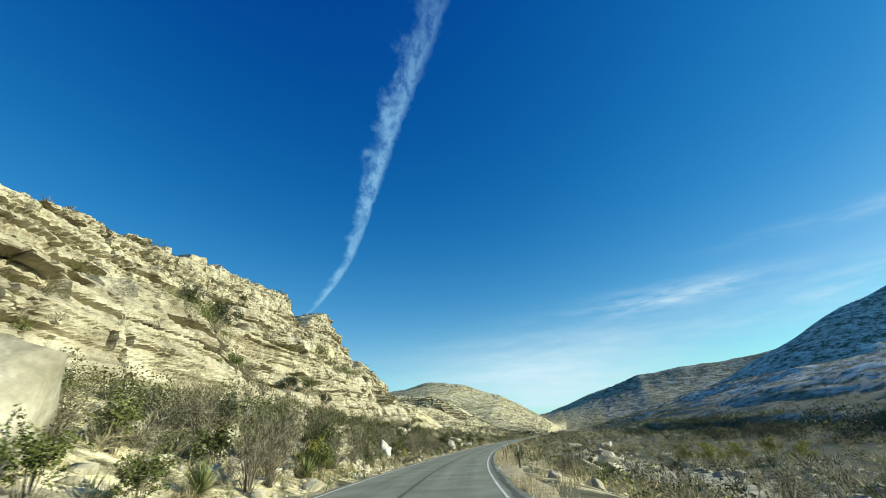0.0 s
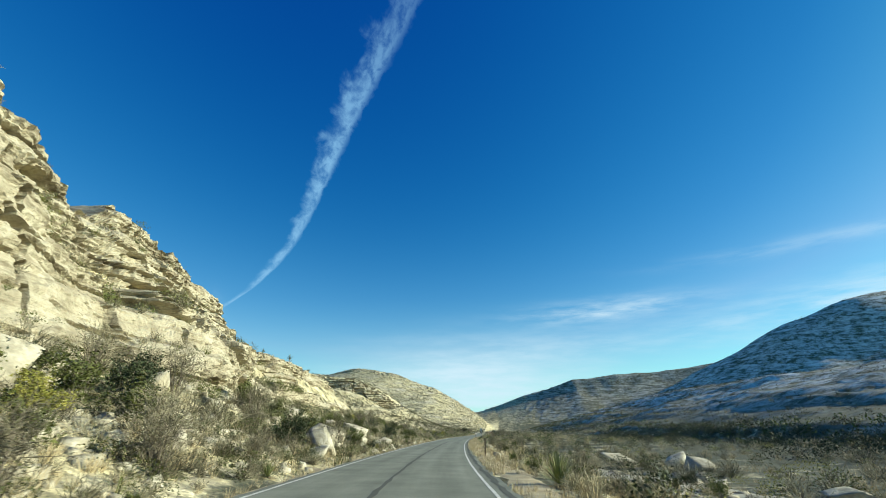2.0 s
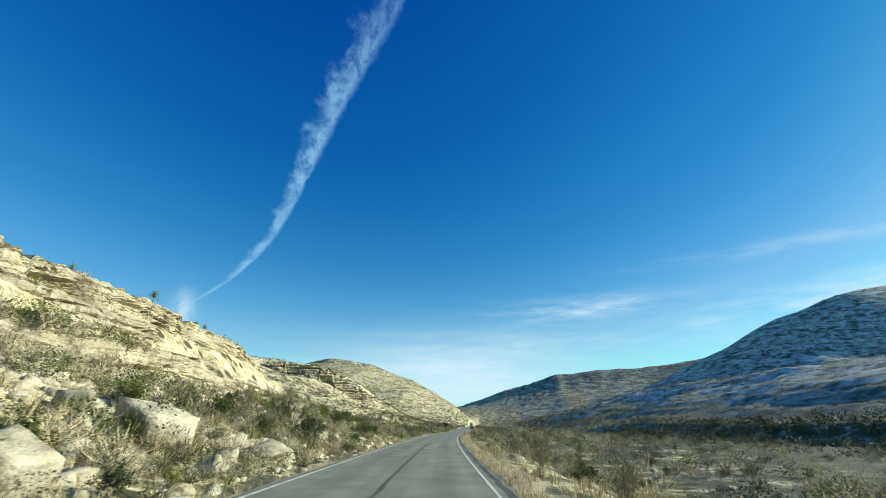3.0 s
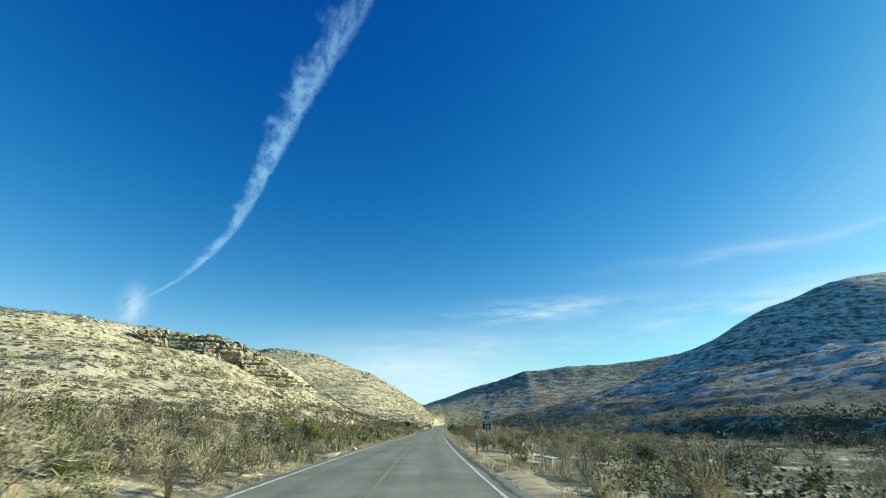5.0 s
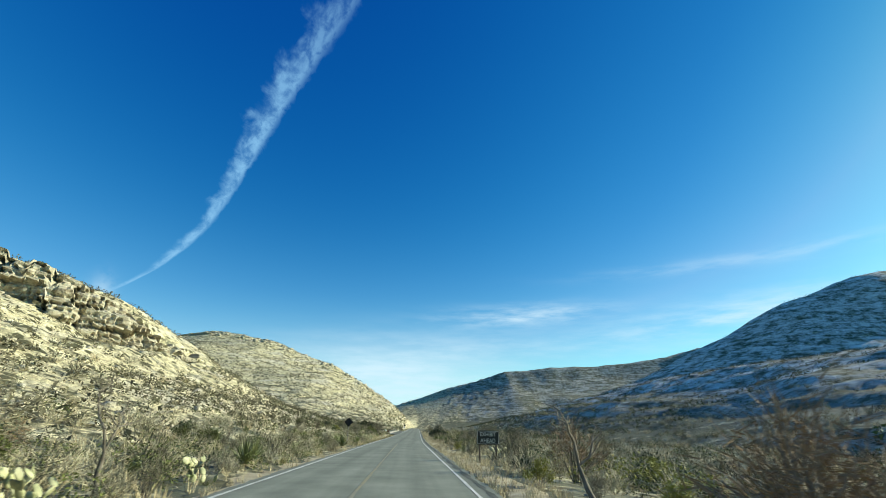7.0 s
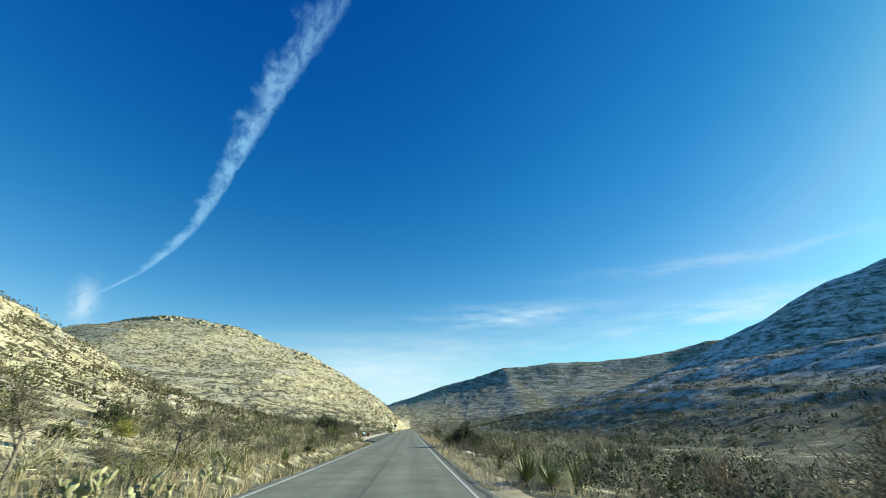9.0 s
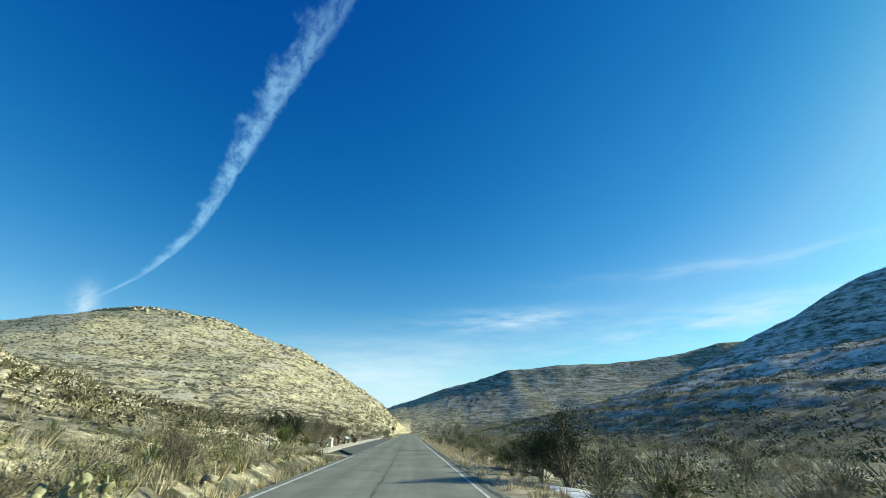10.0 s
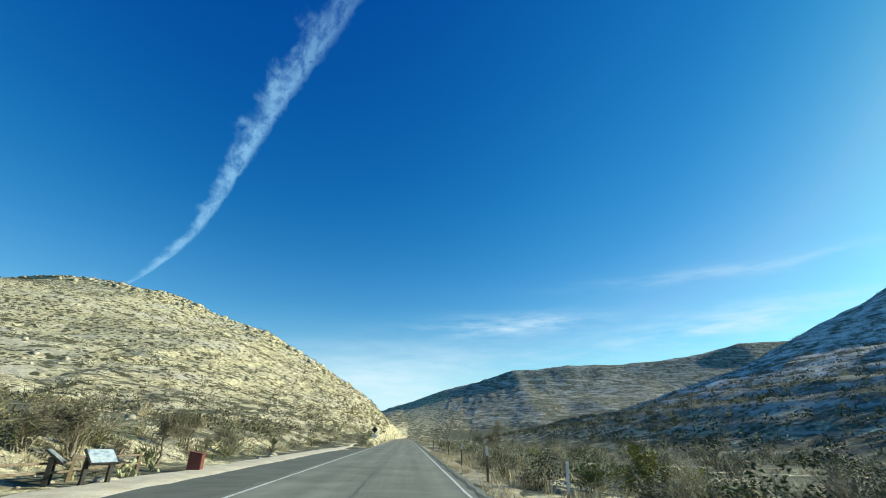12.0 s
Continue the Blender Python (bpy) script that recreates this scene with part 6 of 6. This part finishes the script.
def marker_post(d, y, white=True, high=1.02, lean=0.0, band=0.33):
    s = stand("marker_post", d, y, "slim brown roadside marker post with a white band" if white else "slim dark roadside marker post", "marker post", "marker posts along the road", 0, 0.05)
    s.matrix_basis = s.matrix_basis @ pose(0, 0, 0, lean, lean * 0.6, 0)
    part("post", block(0.09, 0.03, high - (band if white else 0), (0, 0, -0.1), 0.006), OLD_WOOD, s)
    if white:
        part("white_band", block(0.09, 0.03, band + 0.01, (0, 0, high - band - 0.10), 0.006), SIGN_WHITE, s)


def cream_pedestal():
    s = stand("cream_pedestal", -9.15, 399.3, "cream plastered pedestal with a hipped cap beside the lay-by", "pedestal", turn=-6)
    s.matrix_basis = s.matrix_basis @ Matrix.Diagonal((1.12, 1.12, 1.18, 1))
    part("shaft", block(0.62, 0.62, 0.88, (0, 0, -0.1), 0.012, taper=0.90), CREAM, s)
    bm = bmesh.new()
    vs = [bm.verts.new(p) for p in ((-0.33, -0.33, 0.78), (0.33, -0.33, 0.78), (0.33, 0.33, 0.78), (-0.33, 0.33, 0.78), (-0.33, -0.33, 0.84), (0.33, -0.33, 0.84), (0.33, 0.33, 0.84), (-0.33, 0.33, 0.84), (0, -0.12, 1.02), (0, 0.12, 1.02))]
    for f in ((3, 2, 1, 0), (0, 1, 5, 4), (1, 2, 6, 5), (2, 3, 7, 6), (3, 0, 4, 7), (4, 5, 8), (5, 6, 9, 8), (6, 7, 9), (7, 4, 8, 9)):
        bm.faces.new([vs[k] for k in f])
    part("cap", bm, CREAM, s)


def red_box():
    s = stand("waste_box", -8.7, 422.3, "red-brown slatted waste box with a sloping lid", "waste box", turn=8)
    bm = bmesh.new()
    w, dp = 0.30, 0.28
    vs = [bm.verts.new(p) for p in ((-w, -dp, -0.1), (w, -dp, -0.1), (w, dp, -0.1), (-w, dp, -0.1), (-w * 0.95, -dp, 0.82), (w * 0.95, -dp, 0.72), (w * 0.95, dp, 0.72), (-w * 0.95, dp, 0.82))]
    for f in ((3, 2, 1, 0), (0, 1, 5, 4), (1, 2, 6, 5), (2, 3, 7, 6), (3, 0, 4, 7), (4, 5, 6, 7)):
        bm.faces.new([vs[k] for k in f])
    bmesh.ops.bevel(bm, geom=bm.edges[:], offset=0.012, segments=2, affect="EDGES")
    body = part("body", bm, RED_BROWN, s)
    for k in range(5):
        part("slat", block(0.014, 0.095, 0.72, (0.297, -0.22 + 0.11 * k, 0.0), 0.003), RED_BROWN, body)
    part("lid", block(0.66, 0.64, 0.03, (0, 0, 0.79), 0.008, Euler((0, radians(10), 0))), RED_BROWN, s)


def exhibit_panel(d, y, turn, label):
    s = stand("information_board", d, y, label, "information board", "information boards", turn)
    for k in (-0.40, 0.40):
        part("leg", block(0.12, 0.14, 0.98, (k, 0.05, -0.1), 0.008), FRAME_AND_SHADED_BACK, s)
    tilt = Euler((radians(38), 0, 0))
    b = part("board", block(0.94, 0.74, 0.06, (0, 0.02, 0.86), 0.01, tilt), FRAME_AND_SHADED_BACK, s)
    part("printed_face", block(0.84, 0.64, 0.006, (0, 0.02 - 0.066 * math.sin(radians(38)), 0.86 + 0.066 * math.cos(radians(38))), 0, tilt), SKY_TINTED_FACE, b, "pale printed sheet with the sky's reflection put into its colour")
    part("cross_bar", block(0.80, 0.04, 0.05, (0, 0.05, 0.42), 0.006), FRAME_AND_SHADED_BACK, s)


def rail_fence(points, label):
    x0, y0 = points[0]
    s = tagged(new("rail_fence"), label, "fence")
    s.matrix_basis = pose(x0, y0, on_ground(x0, y0))
    z0 = on_ground(x0, y0)
    tops = []
    for x, y in points:
        z = on_ground(x, y)
        part("post", block(0.13, 0.13, 1.05, (x - x0, y - y0, z - z0 - 0.15), 0.02, Euler((rng.normal() * 0.03, rng.normal() * 0.03, rng.uniform(0, 1)))), OLD_WOOD, s)
        tops.append(Vector((x - x0, y - y0, z - z0)))
    for p, q in zip(tops[:-1], tops[1:]):
        for h in (0.40, 0.74):
            a, b = p + Vector((0, 0, h + rng.normal() * 0.03)), q + Vector((0, 0, h + rng.normal() * 0.04))
            w = b - a
            bm = block(0.075, 0.09, w.length + 0.24, (0, 0, -0.12), 0.02)
            bm.transform(Matrix.Translation(a) @ w.to_track_quat("Z", "X").to_matrix().to_4x4())
            part("rail", bm, OLD_WOOD, s)
    return s


speed_sign()
exhibit_sign()
back_of_sign(-6.0, 299.5, 2.3, False)
back_of_sign(-4.15, 480.0, 2.4, True)
for d, y, white, lean in ((5.1, 30.4, True, 3), (4.8, 44.1, True, 1), (4.7, 56, True, -1), (5.3, 65, True, 1), (4.6, 98.8, False, 2), (4.3, 198.0, True, 2), (4.6, 417.4, True, 0), (4.7, 427.5, True, 1), (5.1, 441.5, False, 1), (5.1, 454, True, 0), (5.1, 466, False, 0), (-4.6, 201.8, False, 0)):
    marker_post(d, y, white, 1.45 if d > 0 else 1.55, lean)
marker_post(6.15, 412.4, True, 1.2, 2, 0.85)
cream_pedestal()
red_box()
exhibit_panel(-9.1, 415.6, 58, "dark framed information board with a pale sloping face")
exhibit_panel(-10.4, 415.3, 118, "dark framed information board turned to the road")
rail_fence([(float(beside(d, y)), y) for d, y in ((-17.5, 397.5), (-15.0, 398.2), (-12.6, 399.0), (-10.2, 399.6), (-8.7, 401.9))], "weathered split-rail fence behind the lay-by")
rail_fence([(float(beside(d, y)), y) for d, y in ((-8.9, 404.2), (-10.2, 408.0), (-10.5, 412.0), (-10.6, 416.5), (-10.4, 420.5))], "weathered split-rail fence behind the panels")


# ---- bare trees ----
def bare_tree(d, y, high, lean, seed, label, rough=1.0, depth=4, twigs=0):
    """A leafless tree: a tapered trunk whose limbs fork again and again into twigs."""
    r = np.random.default_rng(seed)
    s = stand("bare_tree", d, y, label, "tree", "bare trees of the valley", r.uniform(0, 360) if not lean else 0, 0.1)
    trunk, limbs = Shape(), Shape()

    def tube(shape, p, q, r0, r1, n):
        p, q = np.asarray(p, float), np.asarray(q, float)
        w = unit(q - p)
        a = unit(np.cross(w, (0.31, 0.52, 0.8)))
        b = np.cross(w, a)
        ring = [math.cos(k * 6.2832 / n) * a + math.sin(k * 6.2832 / n) * b for k in range(n)]
        t = []
        for k in range(n):
            j = (k + 1) % n
            t += [(k, j, n + j), (k, n + j, n + k)]
        shape.add([p + r0 * c for c in ring] + [q + r1 * c for c in ring], t)

    def grow(p, way, length, rad, level):
        q = p
        for k in range(3):
            nxt = q + unit(way + r.normal(size=3) * 0.16 * rough) * length / 3
            tube(trunk if level == 0 else limbs, q, nxt, rad * (1 - 0.22 * k), rad * (1 - 0.22 * (k + 1)), 7 if level == 0 else 4 if level < 3 else 3)
            q = nxt
            if level < depth and (k > 0 or level > 0):
                for j in range(1 if level == 0 else r.integers(1, 3)):
                    grow(q, unit(way + r.normal(size=3) * 0.75 + (0, 0, 0.15)), length * r.uniform(0.45, 0.75), rad * 0.5, level + 1)

    grow(np.zeros(3), unit((lean[0], lean[1], 1.0) if lean else (r.normal() * 0.1, r.normal() * 0.1, 1.0)), high * 0.62, 0.032 * high, 0)
    new("trunk", trunk.mesh("trunk", DRY_STEM)).parent = s
    tagged(new("crown", limbs.mesh("crown", DRY_STEM)), kind="stuff").parent = s
    if twigs:
        v, t = limbs.arrays()
        v = v[v[:, 2] > 0.38 * high]
        p = v[r.integers(0, len(v), twigs)] + r.normal(size=(twigs, 3)) * 0.05 * high
        w = unit_rows(r.normal(size=(twigs, 3)) + (0, 0, 0.5))
        side = unit_rows(np.cross(w, r.normal(size=(twigs, 3)))) * 0.013
        fine = Shape().add(np.stack([p - side, p + side, p + w * 0.34], 1).reshape(-1, 3), np.arange(3 * twigs).reshape(-1, 3))
        tagged(new("fine_crown", fine.mesh("fine_crown", DRY_TWIG)), kind="stuff").parent = s


bare_tree(6.1, 254.0, 2.7, (-0.25, 0.1), 501, "dead leaning tree with grey bare branches", 1.2, 2)
bare_tree(10.6, 404, 3.2, None, 502, "small leafless grey tree in the scrub", 1.0, 4)
bare_tree(7.5, 474, 4.2, None, 503, "leafless tree with a fine pale crown by the road", 1.0, 4)
bare_tree(9.5, 492, 4.0, None, 504, "leafless tree with a fine pale crown by the road", 1.0, 4)
bare_tree(15.5, 312, 3.4, None, 505, "leafless dark shrub-like tree in the scrub", 1.0, 4)
bare_tree(-6.4, 254.7, 2.7, None, 506, "leafless many-limbed small tree by the road", 1.0, 4)
bare_tree(13.0, 219, 2.9, None, 507, "leafless dark small tree in the scrub", 1.0, 4, 900)
bare_tree(5.8, 385.5, 2.0, None, 508, "leafless dark small tree in the scrub", 1.0, 4, 900)
bare_tree(-9.4, 320.0, 2.5, None, 509, "leafless dark small tree in the scrub", 1.1, 4, 700)
bare_tree(-8.2, 326.5, 2.6, None, 510, "leafless dark small tree in the scrub", 1.1, 4, 900)
for k, (dd, yy, hh) in enumerate(((-11.6, 404.5, 3.0), (-12.2, 409.5, 3.2), (-11.8, 414.5, 2.9), (-12.4, 419.5, 3.0), (-11.8, 425.0, 2.7), (-13.0, 431.0, 2.8))):
    bare_tree(dd, yy, hh, None, 520 + k, "low spreading leafless tree behind the lay-by fence", 1.2, 4, 1300)
for k, (dd, yy, hh) in enumerate(((9.0, 446.0, 2.6), (12.5, 456.0, 3.0), (8.8, 296.0, 2.4), (17.0, 283.0, 2.6))):
    bare_tree(dd, yy, hh, None, 540 + k, "leafless grey small tree in the valley scrub", 1.1, 4, 900)
